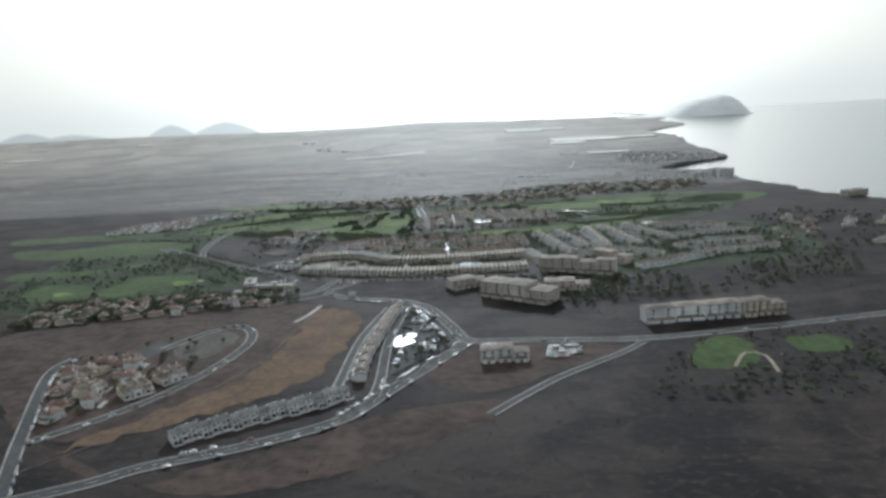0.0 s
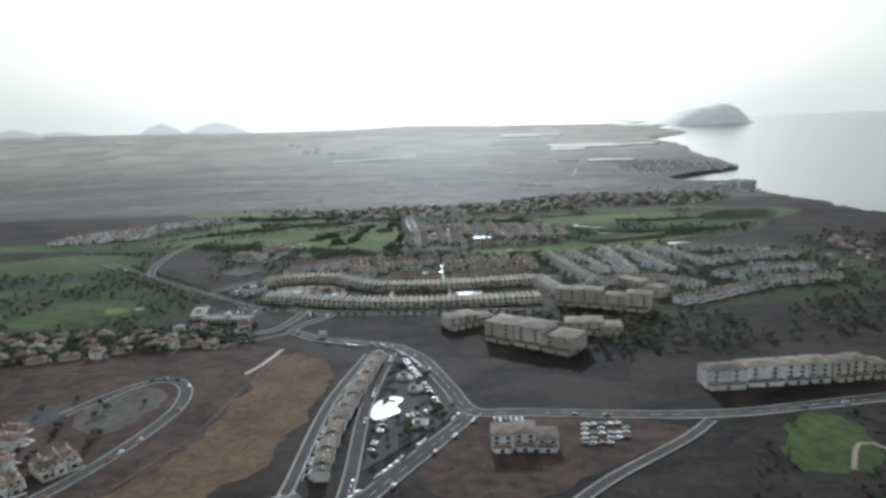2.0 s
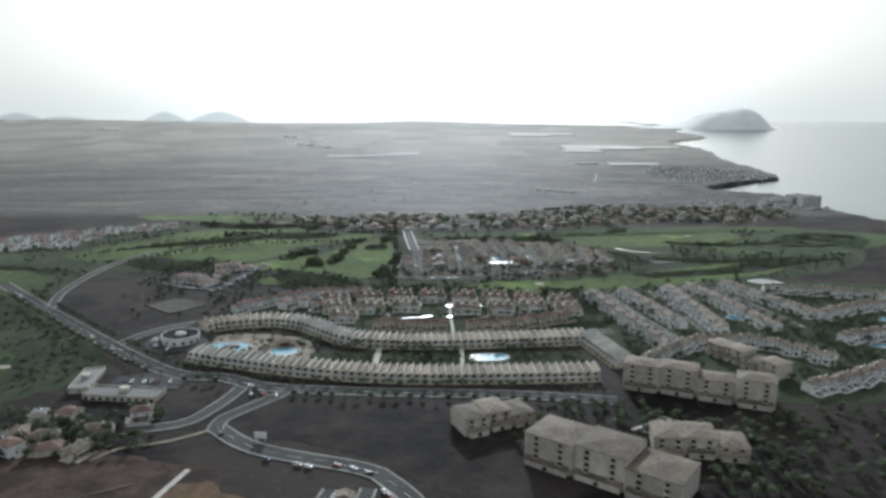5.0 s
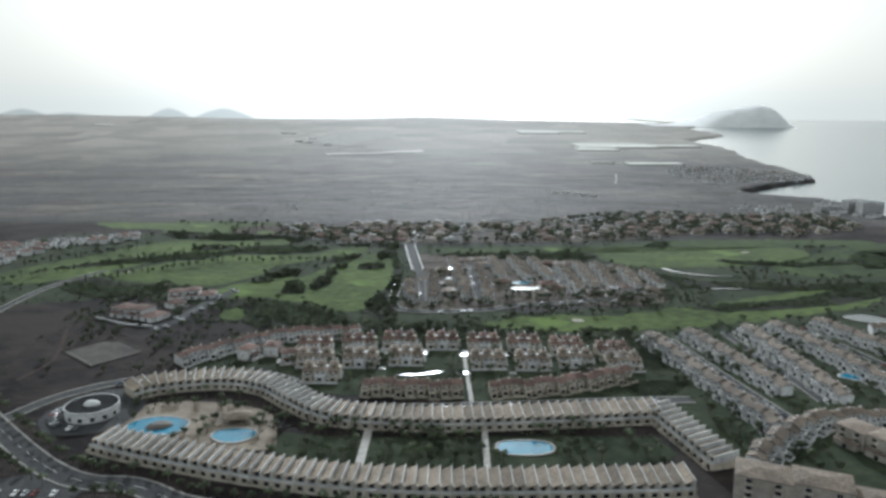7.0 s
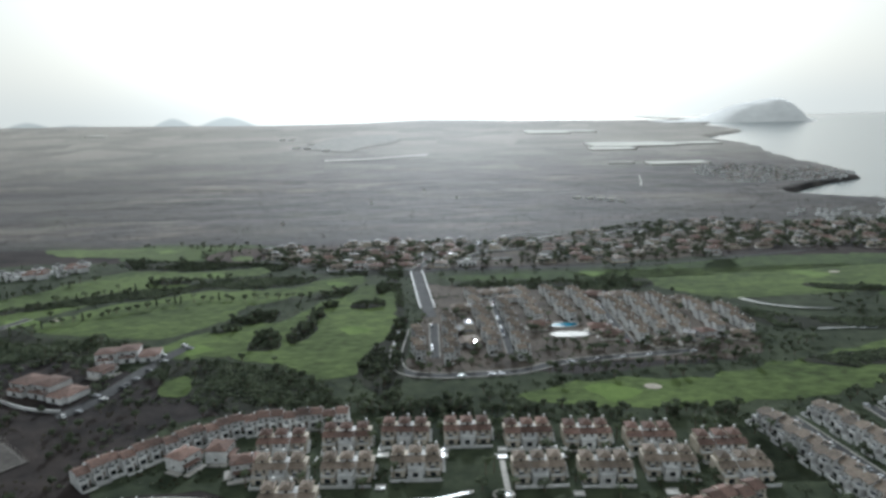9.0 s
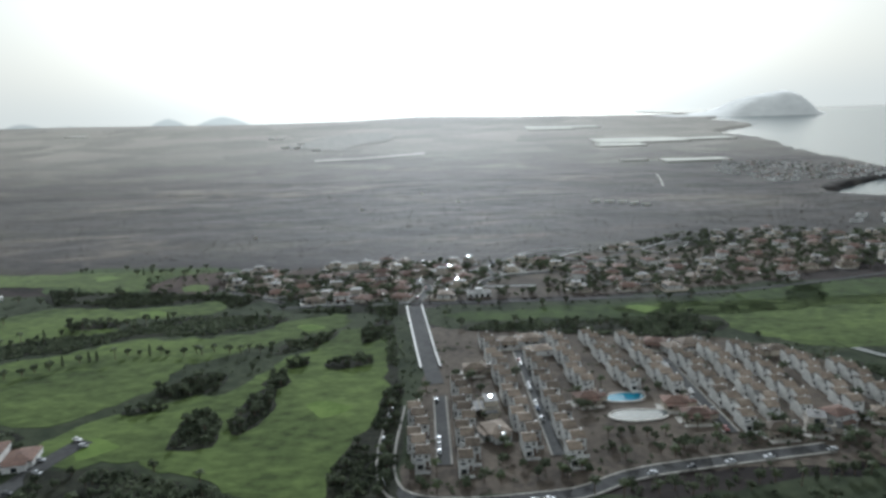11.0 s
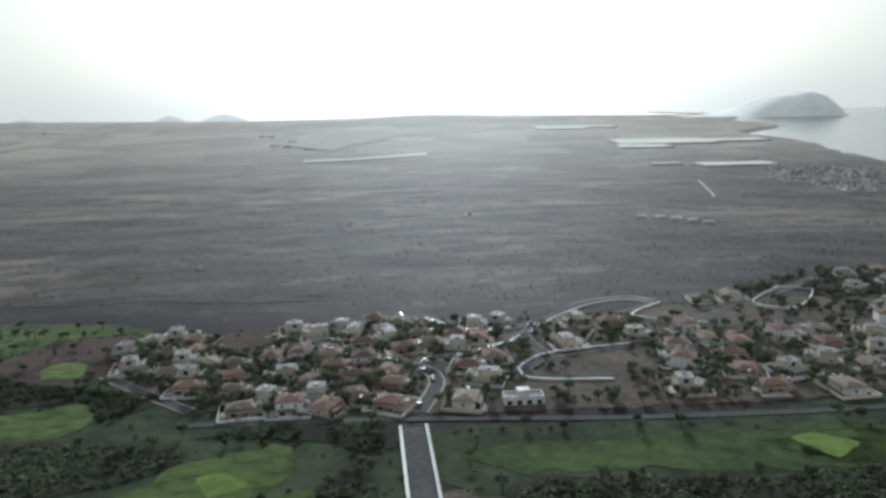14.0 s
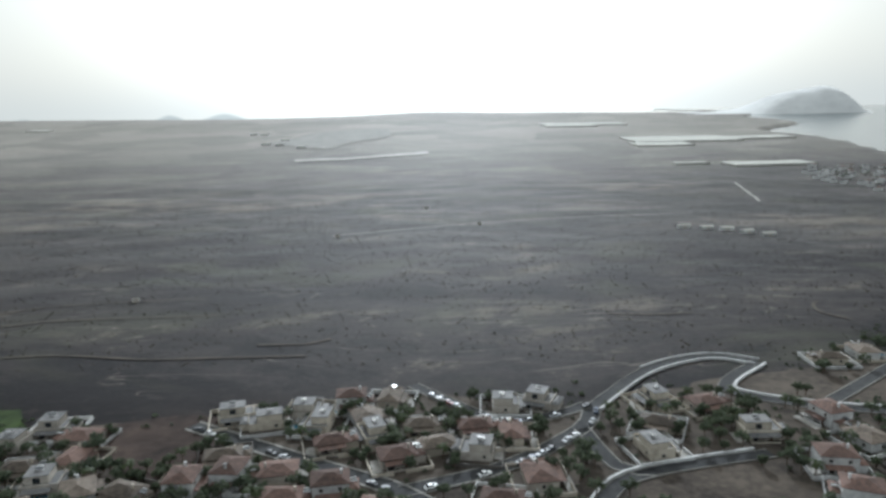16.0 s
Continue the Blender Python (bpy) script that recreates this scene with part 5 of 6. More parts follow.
place("flats_c", hotel_block(3, 12.6, 14, 4, ROOF_DUSK, CREAM, "apartment_building"), 263, 583, 4, "cream block of flats with a brown tiled roof", "blocks of flats", keep=22)
place("offices", hotel_block(3, 25, 24, 5, ROOF_DUSK, STUCCO), 66, 668, -37, "large tan hotel with a brown pitched roof and balconies", keep=40)
place("offices_b", hotel_block(3, 15, 18, 3, ROOF_DUSK, STUCCO), 116, 692, -10, "low tan hotel wing with a brown pitched roof", keep=22)
place("offices_c", hotel_block(3, 14, 18, 3, ROOF_DUSK, STUCCO), 16, 722, 24, "tan hotel wing with a brown pitched roof", keep=20)
patch("car_park", [(88, 712), (128, 690), (140, 705), (110, 728)], PALE, 0.3, "pale service yard beside an office building", "car park", 1, rounded=False)
for k in range(14):
    park(100 + random.uniform(-8, 26), 706 + random.uniform(-8, 8), random.choice((20, 110)), 0.32)
place("hotel", hotel_block(4, 21, 15, 5, ROOF_DUSK, STUCCO), 140, 760, -24, "long tan hotel with rows of balconies and stepped roofs", keep=40)
place("hotel_b", hotel_block(4, 14, 13, 3, ROOF_BEIGE, STUCCO), 190, 806, -63, "cream hotel wing with a tiled roof", keep=30)

# ---- central villas and their pools ----


def paved(w):
    h = root("paved_patio", "", "patio")
    part("paving", boxes("paving", TILE, (-w / 2, w / 2, -w / 2.6, w / 2.6, -0.5, 0.35)), h)
    part("edging", boxes("edging", WHITE, (-w / 2 - 0.2, w / 2 + 0.2, -w / 2.6 - 0.2, -w / 2.6, -0.5, 0.7), (-w / 2 - 0.2, w / 2 + 0.2, w / 2.6, w / 2.6 + 0.2, -0.5, 0.7)), h, "low white edging wall")
    return h


for i, (x, y) in enumerate(((-100, 948), (-72, 953), (-46, 957), (-18, 957), (9, 954), (35, 952), (62, 948), (90, 940))):
    place("block_red", terrace_block(ROOF_RED), x, y, random.uniform(-3, 3), "cream block of holiday flats with stepped terracotta roofs", "holiday blocks", keep=11)
for x, y in ((-96, 926), (-68, 926), (-40, 930), (10, 924), (37, 923), (64, 927), (-88, 903), (92, 921)):
    place("block_beige", terrace_block(ROOF_BEIGE), x, y, random.uniform(-3, 3), "cream block of holiday flats with stepped beige roofs", "holiday blocks", keep=11)
town_row("t_red", [(-62, 884), (-25, 881), (-6, 881)], 6.2, town_terrace(ROOF_RED, CREAM), False, "cream terraced house with a terracotta roof", "terraced houses by the pools")
town_row("t_red", [(8, 881), (36, 884), (62, 892), (92, 904)], 6.2, None, False, "cream terraced house with a terracotta roof", "terraced houses by the pools")
water([(-44, 904.6), (-38, 906.5), (-33, 906.6), (-28, 908), (-20, 911), (-18, 909.7), (-25, 907), (-31, 905.4), (-36, 904.2)], "long bright pool between holiday blocks", POND)
water([(-8, 907), (-8, 910), (-4, 910.5), (-2, 908), (-4, 906.5)], "small round bright pool between holiday blocks", POND)
for x, y, w in ((-55, 941, 5), (-56, 946, 3), (-30, 940, 6), (-28, 945, 3), (-4, 938, 5), (-3, 944, 4), (22, 938, 5), (24, 943, 3), (50, 937, 4), (48, 942, 3), (-82, 938, 4), (-54, 915, 4), (76, 934, 4), (24, 908, 4), (60, 908, 5), (-60, 892, 3)):
    place("patio_%d" % w, lambda: paved(w), x, y, random.uniform(-8, 8), "pale glazed paving between holiday blocks", "paved patios", keep=2)
road([(-2, 868), (-3, 900), (-4, 935)], 2.4, "pale footpath between holiday blocks", kerbs=False, lift=0.3, mat=PALE)
road([(-55, 786), (-54, 836)], 4, "pale footpath between terraces", kerbs=False, lift=0.5, mat=PALE)
road([(2, 786), (3, 838)], 3, "pale footpath between terraces", kerbs=False, lift=0.5, mat=PALE)
town_row("t_redwhite", [(-180, 921), (-158, 943), (-126, 967), (-104, 972), (-74, 974)], 6.2, town_terrace(ROOF_RED, WHITE), False, "white terraced house with an orange-red roof on a slope", "terraced houses on the slope")
for x, y in ((-140, 936), (-126, 942), (-112, 930)):
    place("villa_a", villa(0, ROOF_RED, WHITE), x, y, random.uniform(0, 90), "white villa with a red tiled hipped roof", "villas", keep=9)
park_along(UPR, 6.0, 2.4, 0.35, start=40)
park_along(JUNC, 12.0, 2.4, 0.15)

# ---- curved terraces towards the sea ----
for pts in ([(122, 968), (134, 905), (148, 832)], [(151, 975), (162, 925), (173, 878)], [(194, 984), (197, 925), (199, 866)], [(216, 992), (230, 925), (240, 868)],
            [(251, 1000), (270, 945), (289, 900)], [(119, 800), (146, 826), (174, 844), (213, 842), (248, 806)], [(205, 762), (235, 772), (271, 792), (332, 819), (390, 822)],
            [(275, 850), (330, 866), (390, 872)], [(290, 905), (345, 930), (400, 925)], [(280, 985), (330, 972), (380, 955)]):
    town_row("t_beige", pts, 6.2, town_terrace(ROOF_DUSK, WHITE), False, "white terraced house with a weathered brown roof", "curved terraces")
for x, y in ((232, 822), (300, 840), (330, 845), (224, 905), (340, 900)):
    water([(x - 8, y), (x - 3, y + 5), (x + 6, y + 4), (x + 8, y - 2), (x, y - 5)], "blue pool in a garden between terraces")
for pts in ([(135, 970), (148, 905), (160, 850)], [(178, 980), (184, 925), (188, 870)], [(238, 990), (252, 930), (264, 880)], [(290, 840), (360, 848), (420, 860)]):
    park_along(road(pts, 5, "narrow street between curved terraces", walk_width=1.0), 7.0, 1.6, 0.4)

# ---- villas beyond the golf course ----
for i, pts in enumerate(([(-46, 1104), (-44, 1052)], [(-26, 1134), (-24, 1050)], [(-9, 1196), (2, 1066)], [(14, 1163), (19, 1056)], [(30, 1196), (34, 1122)], [(50, 1197), (57, 1124)], [(70, 1192), (76, 1118)],
                         [(92, 1162), (97, 1080)], [(110, 1170), (111, 1085)], [(127, 1172), (126, 1088)], [(149, 1155), (147, 1092)], [(166, 1142), (166, 1092)])):
    key, mk, word = (("t_dull", town_terrace(ROOF_BEIGE, WHITE), "white terraced house with a beige roof"), ("t_beige", None, "white terraced house with a brown roof"))[i % 2]
    town_row(key, pts, 8.4, mk, False, word + " beside a golf course", "villas by the golf course", 1.6, 90)
FILL = [(-20, 1200), (30, 1200), (150, 1168), (172, 1142), (172, 1085), (90, 1070), (70, 1084), (66, 1104), (36, 1106), (30, 1060), (-16, 1056)]
water([(40, 1092), (44, 1098), (52, 1099), (66, 1097), (62, 1090), (48, 1088)], "large bright pool among holiday villas", POND, PALE)
water([(40, 1112), (48, 1117), (60, 1116), (58, 1109), (46, 1108)], "blue pool among holiday villas")
park_along(EASTF, 5.5, 2.2, 0.25)
for pts in ([(-36, 1120), (-34, 1055)], [(8, 1180), (12, 1060)], [(84, 1160), (87, 1075)]):
    park_along(road(pts, 5, "narrow street between holiday villas", walk_width=0.8), 5.5, 1.7, 0.3)
water([(186, 1186), (194, 1172), (206, 1154), (230, 1141), (246, 1138), (244, 1135), (220, 1139), (200, 1151), (188, 1170)], "narrow shining pond on a golf course", POND, ROUGH, 4.0)
water([(208, 1096), (230, 1098), (250, 1096), (248, 1093), (232, 1094), (212, 1093)], "narrow shining pond on a golf course", POND, ROUGH, 4.0)
water([(280, 1020), (300, 1026), (312, 1012), (304, 1004), (288, 1006)], "small pond on a golf course", POND, ROUGH, 4.0)

# avenue walls
for s in (-1, 1):
    v, f = strip(AVEN[:-4], s * 5.2 - 0.6, s * 5.2 + 0.6, 1.3, 1.7)
    tagged(new("boundary_wall", link("boundary_wall", v, f, WHITE)), "low pale wall along a straight avenue", "wall")
for line, off, wide in ((V3, 3.6, 0.8), (V3[8:], -3.4, 0.5), (V4[:16], -3.6, 0.9), (V6[:18], -3.6, 0.8)):
    v, f = strip(line, off - wide / 2, off + wide / 2, 1.1, 1.5)
    tagged(new("boundary_wall", link("boundary_wall", v, f, WHITE)), "low pale wall along a bending street beside an empty plot", "wall")
for x, y, r in ((30, 1336, 15), (52, 1338, 12), (5, 1309, 9), (22, 1308, 9), (38, 1308, 9), (60, 1432, 14), (92, 1424, 16), (112, 1412, 12), (150, 1424, 12), (184, 1446, 16)):
    KEEP.append((x, y, r))
wall_line = smooth_line([(184, 1474), (203, 1466), (171, 1421), (150, 1434), (184, 1474)], 8)
tagged(new("boundary_wall", link("boundary_wall", *strip(wall_line, -0.4, 0.4, 1.6, 2.0), WHITE)), "white wall round an empty plot", "wall")

# ---- clubhouse and court ----
place("club", hotel_block(3, 14, 14, 2, ROOF_RED, WHITE, "clubhouse"), -241, 1016, -22, "white clubhouse with a red tiled roof beside parked cars", keep=24)
place("club_b", hotel_block(3, 12, 13, 2, ROOF_RED, WHITE, "clubhouse"), -220, 1066, 12, "white clubhouse wing with a red tiled roof", keep=20)
place("club_c", villa(3, ROOF_RED, WHITE), -226, 1042, 68, "white clubhouse annexe with a hipped red roof", keep=9)
tagged(new("boundary_wall", link("boundary_wall", *strip(smooth_line([(-272, 1010), (-242, 994), (-222, 990)], 5), -0.4, 0.4, 1.6, 2.2), WHITE)), "white retaining wall below a clubhouse", "wall")
park_along(CLUBR, 3.0, 3.6, 0.45, True)
park_along(CLUBR, 3.0, -3.6, 0.15, True)


def court():
    h = root("sports_court", "worn grey sports court with faded pale lines", "sports court")
    part("surface", boxes("surface", COURT, (-19, 19, -16, 16, -0.6, 0.2)), h)
    for y in (-8, 0, 8):
        part("band", boxes("band", COURT, (-17, 17, y - 1.6, y + 1.6, 0.2, 0.22)), h, "faded band")
    for q in ((-18, 18, -15.2, -15.0, 0.2, 0.23), (-18, 18, 15.0, 15.2, 0.2, 0.23), (-18, -17.8, -15, 15, 0.2, 0.23), (17.8, 18, -15, 15, 0.2, 0.23)):
        part("line", boxes("line", PAVE, q), h, "faded painted line")
    post = boxes("fence_post", FRAME, (-0.06, 0.06, -0.06, 0.06, 0, 2.6))
    for k in range(9):
        for y in (-16, 16):
            part("fence_post", post, h, at=pose(-19 + 38 * k / 8, y, 0.1))
    return h


place("court", court, -234, 940, -40, lift=0.3, keep=24)

# ---- scattered districts ----


SPOTS = {}
DONE = [0]


def clear(x, y, r):
    for kx, ky, kr in KEEP[DONE[0]:]:
        for a in range(int((kx - kr - 12) // 25), int((kx + kr + 12) // 25) + 1):
            for b in range(int((ky - kr - 12) // 25), int((ky + kr + 12) // 25) + 1):
                SPOTS.setdefault((a, b), []).append((kx, ky, kr))
    DONE[0] = len(KEEP)
    return all((kx - x) ** 2 + (ky - y) ** 2 >= (kr + r) ** 2 for kx, ky, kr in SPOTS.get((int(x // 25), int(y // 25)), ()))


GRID = {}
for line, half in ROADS:
    for p in line:
        GRID.setdefault((int(p.x // 30), int(p.y // 30)), []).append((p.x, p.y, half))


def off_road(x, y, r):
    i, j = int(x // 30), int(y // 30)
    for a in (i - 1, i, i + 1):
        for b in (j - 1, j, j + 1):
            for px, py, half in GRID.get((a, b), ()):
                if (px - x) ** 2 + (py - y) ** 2 < (half + r + 1) ** 2:
                    return False
    return True


def scatter(outline, tries, r, road_gap=None, seed=1):
    """Random places within an outline, clear of roads and buildings by r."""
    rnd = random.Random(seed)
    x0, x1 = min(p[0] for p in outline), max(p[0] for p in outline)
    y0, y1 = min(p[1] for p in outline), max(p[1] for p in outline)
    for _ in range(tries):
        x, y = rnd.uniform(x0, x1), rnd.uniform(y0, y1)
        if inside((x, y), outline) and clear(x, y, r) and off_road(x, y, r if road_gap is None else road_gap):
            yield x, y


VILLAS = [("villa_a", 0, ROOF_RED, WHITE, "white two-storey villa with a red tiled hipped roof"), ("villa_b", 1, ROOF_RED, CREAM, "low cream villa with a terracotta roof and porch"),
          ("villa_c", 2, ROOF_GREY, STUCCO, "pale tan villa with stepped flat roofs and parapet"), ("villa_d", 3, ROOF_BEIGE, WHITE, "low white villa with a beige tiled roof"),
          ("villa_e", 4, ROOF_GREY, CREAM, "cream villa with stepped flat roofs and parapet"), ("villa_f", 1, ROOF_DUSK, CREAM, "low cream villa with a weathered brown roof"), ("villa_g", 3, ROOF_RED, STUCCO, "low tan villa with a dark red roof")]


def villas(outline, tries, gap, group, weights=(2, 3, 4, 2, 4, 3, 4), turn=None, seed=1):
    n = 0
    for x, y in scatter(outline, tries, gap, gap * 0.8, seed):
        key, shape, roof, wall, label = random.choices(VILLAS, weights)[0]
        spin = (random.choice((0, 0, 90, 270, 180)) if turn is None else turn) + random.uniform(-25, 25)
        place(key, villa(shape, roof, wall), x, y, spin, label, group, keep=gap * 0.8)
        PLOTS.append((x, y, spin))
        n += 1
    return n


WEST = [(-212, 1376), (-202, 1340), (-157, 1293), (-109, 1284), (-60, 1290), (-50, 1320), (-62, 1345), (-140, 1380), (-190, 1392)]
MIDDLE = [(-140, 1396), (-60, 1345), (-48, 1288), (36, 1290), (140, 1300), (100, 1390), (60, 1415), (10, 1395), (-20, 1405), (-60, 1416), (-108, 1400)]
EAST = [(120, 1300), (221, 1308), (300, 1370), (380, 1480), (330, 1530), (230, 1525), (120, 1450), (90, 1405)]
park_along(V2, 4.5, 1.9, 0.45)
park_along(V5, 5.0, 1.6, 0.4)
park_along(V1, 6.0, 2.0, 0.3)
KEEP.append((-147, 1374, 17))
patch("field", [(-172, 1390), (-134, 1398), (-124, 1360), (-143, 1350), (-160, 1362)], DIRT, 0.3, "bare brown building plot between villas", "field", 2)
villas(WEST, 2600, 7.7, "villas west of the avenue", seed=2)
place("white_hall", long_block(17, 7, 1, ROOF_GREY, WHITE, "apartment_building"), -8, 1294, 4, "low bright white building beside a golf course", keep=13)
villas([p for p in MIDDLE if p[0] < 30] [:4] + [(22, 1330), (10, 1400)] + MIDDLE[8:], 3000, 7.6, "villas beyond the avenue", seed=3)
villas(MIDDLE, 700, 9.0, "villas beyond the avenue", seed=13)
villas(FILL, 900, 5.6, "villas by the golf course", (1, 4, 2, 4, 2, 5, 3), seed=21)
villas(EAST, 330, 11.0, "villas towards the sea", seed=4)
villas([(-424, 664), (-390, 650), (-263, 670), (-255, 700), (-282, 724), (-424, 717)], 600, 8.0, "villas by the golf course edge", (4, 5, 0, 2, 0, 3, 3), seed=5)
for x, y, a in ((-228, 470, 40), (-212, 494, 48), (-262, 474, 75)):
    place("block_beige", None, x, y, a, "cream stepped block of flats within a loop road", "blocks within the loop road", keep=12)
patch("rubble", [(-234, 572), (-222, 598), (-196, 602), (-186, 575), (-203, 535), (-228, 545)], COURT, 0.25, "grey rubble and concrete on building land", "rubble", 5)
patch("car_park", [(-270, 552), (-252, 584), (-240, 572), (-250, 545)], ASPHALT, 0.27, "dark asphalt yard within a loop road", "car park", 1)
villas([(-262, 668), (-160, 694), (-168, 728), (-262, 722)], 260, 7.5, "villas by the golf course edge", (4, 5, 2, 2, 1, 3, 3), seed=15)
villas([(-305, 535), (-288, 455), (-262, 420), (-238, 448), (-240, 500), (-262, 545)], 200, 7.5, "houses within the loop road", (4, 5, 0, 2, 0, 2, 4), seed=6)
villas([(400, 830), (520, 800), (620, 980), (540, 1060), (430, 960)], 40, 11, "villas beside the sea golf course", seed=12)
COAST = [(241, 1345), (398, 1328), (520, 1400), (520, 1500), (380, 1500), (320, 1400)]
villas(COAST, 240, 10.0, "houses near the coast", (1, 4, 4, 3, 4, 4, 2), -20, seed=7)
for x, y in scatter([(-440, 1165), (-424, 1255), (-362, 1290), (-372, 1322), (-470, 1270), (-560, 1200), (-560, 1140)], 900, 6.0, seed=8):
    place(random.choice(("small_grey", "small_red")), small_house(ROOF_RED), x, y, random.choice((40, 50, 130)), "white town house in a dense hillside row", "houses of the white village", keep=4.0)
for x, y in scatter([(560, 2080), (700, 2060), (770, 2120), (860, 2180), (870, 2260), (760, 2420), (620, 2440), (540, 2300)], 260, 10.0, seed=9):
    place(random.choice(("small_grey", "small_grey", "small_red")), small_house(ROOF_RED), x, y, random.uniform(0, 180), "white town house in a village on a headland", "houses of the headland village", keep=6.0)
for x, y in scatter([(420, 1520), (700, 1460), (640, 1700), (560, 1640), (400, 1600)], 160, 11.0, seed=10):
    place("small_grey", None, x, y, random.uniform(0, 180), "white flat-roofed town house near the coast", "houses near the coast", keep=6.0)
for i, (x, y, a) in enumerate(((604, 1532, 6), (596, 1556, 10))):
    place("coast_hotel", long_block(34, 14, 6, ROOF_GREY, WHITE, "hotel_building"), x, y, a, "tall white hotel block on the coast", "coast hotels", keep=20)
place("coast_block", long_block(44, 16, 3, ROOF_GREY, CREAM, "hotel_building"), 676, 1168, 20, "low tan hotel block near the shore", keep=24)
place("coast_low", long_block(42, 14, 3, ROOF_GREY, WHITE, "hotel_building"), 562, 1562, 12, "low white hotel block beside taller ones on the coast", keep=22)

WALLS = [garden_wall(9.4, 9.6, WHITE, 2.0), garden_wall(10.0, 9.0, CREAM, 3.0), garden_wall(9.0, 9.8, STONE, 1.0)]
for i, (x, y, spin) in enumerate(PLOTS):
    if abs(x + 25) < 190 and 1250 < y < 1500 and i % 4 != 3:
        wall = new("garden_wall", random.choices(WALLS, (4, 4, 2))[0])
        wall.matrix_basis = pose(x, y, land(x, y), 0, 0, spin)
        tagged(wall, "low rendered garden wall round a villa plot", "wall", "garden walls")
for i, (x, y, spin) in enumerate(PLOTS):
    if abs(x + 25) < 170 and 1250 < y < 1480 and i % 7 == 2:
        r = radians(spin - 90)
        cx, cy = x + 7.2 * math.cos(r), y + 7.2 * math.sin(r)
        if off_road(cx, cy, 3.0):
            water([(cx - 3, cy - 1.5), (cx - 3, cy + 1.5), (cx + 3, cy + 1.8), (cx + 3, cy - 1.5)], "small blue garden pool beside a villa", step=1.5)

# ---- across the plain ----


def shed(length, depth, tall, label, mat=WHITE, name="farm_shed"):
    def make():
        h = root(name, label, "shed")
        a, b = length / 2, depth / 2
        part("wall", boxes("wall", mat, (-a, a, -b, b, -2.5, tall)), h)
        v, f = [], []
        slope(v, f, -a - 0.3, a + 0.3, -b - 0.3, 0, tall - 0.1, tall + depth * 0.12)
        slope(v, f, -a - 0.3, a + 0.3, b + 0.3, 0, tall - 0.1, tall + depth * 0.12)
        part("roof", link("roof", v, f, PLASTIC), h, "pale sheet roof")
        part("gate", boxes("gate", FRAME, (-2, 2, -b - 0.1, -b + 0.02, 0, 3)), h)
        return h
    return make


for k, (x, y, a) in enumerate(((196, 1852, 5), (214, 1838, 10), (231, 1830, -5), (243, 1812, 20), (256, 1795, 0))):
    place("shed", shed(12, 7, 3.2, "low white farm shed with a pale roof"), x, y, a, group="farm sheds", keep=7)
for x, y in ((-70, 2060), (-154, 1846), (-8, 1912), (-245, 1585)):
    place("hut", shed(4, 3, 1.8, "tiny white hut alone on dark scrubland", WHITE, "hut"), x, y, random.uniform(-20, 20), group="huts", keep=4)


def greenhouse(x0, x1, y0, y1, label):
    """A field of low plastic tunnels side by side under one skin."""
    cx, cy = (x0 + x1) / 2, (y0 + y1) / 2
    h = root("greenhouse", label, "greenhouse")
    h.location = (cx, cy, 0)
    n = max(4, int((x1 - x0) / 9))
    v, f = [], []
    for i in range(2 * n + 1):
        x = x0 + (x1 - x0) * i / (2 * n)
        for y in (y0, y1):
            v.append((x - cx, y - cy, land(x, y) + (4.2 if i % 2 else 3.2)))
    f = [(2 * i, 2 * i + 2, 2 * i + 3, 2 * i + 1) for i in range(2 * n)]
    part("skin", link("skin", v, f, PLASTIC), h, "pale plastic roof")
    sides = [(x0, x0 + 0.3, y0, y1), (x1 - 0.3, x1, y0, y1), (x0, x1, y0, y0 + 0.3), (x0, x1, y1 - 0.3, y1)]
    v, f = [], []
    for a, b, c, d in sides:
        g = land((a + b) / 2, (c + d) / 2)
        box(v, f, a - cx, b - cx, c - cy, d - cy, g - 6, g + 3.1)
    part("side_wall", link("side_wall", v, f, PLASTIC), h)


for x0, x1, y0, y1 in ((498, 650, 2466, 2538), (404, 470, 2520, 2545), (445, 590, 2946, 3040), (470, 760, 3060, 3240), (760, 930, 3120, 3210), (330, 520, 3770, 3960), (520, 650, 3850, 3960), (-2140, -1990, 3440, 3500), (-1770, -1680, 4090, 4140)):
    greenhouse(x0, x1, y0, y1, "broad low greenhouse under pale plastic on the plain")
patch("apron", [(-394, 2800), (-266, 2815), (-85, 2942), (-83, 2864), (-260, 2768), (-383, 2745)], PALE, 1.6, "pale concrete airfield runway on a hazy plain", "apron", 0, rounded=False)
patch("field", [(-587, 3327), (-491, 3205), (-352, 3073), (-333, 3246), (-223, 3447), (-273, 3805), (-491, 3760), (-541, 3489)], PAVE, 1.6, "pale dusty airfield ground on a hazy plain", "field", 14)
for x, y in ((-577, 3277), (-550, 3414), (-530, 3250), (-730, 3726), (-445, 3140), (-686, 3700)):
    place("hangar", shed(26, 16, 4, "pale airfield hangar with a sheet roof", WHITE, "hangar"), x, y, random.uniform(-10, 10), group="hangars", keep=20)

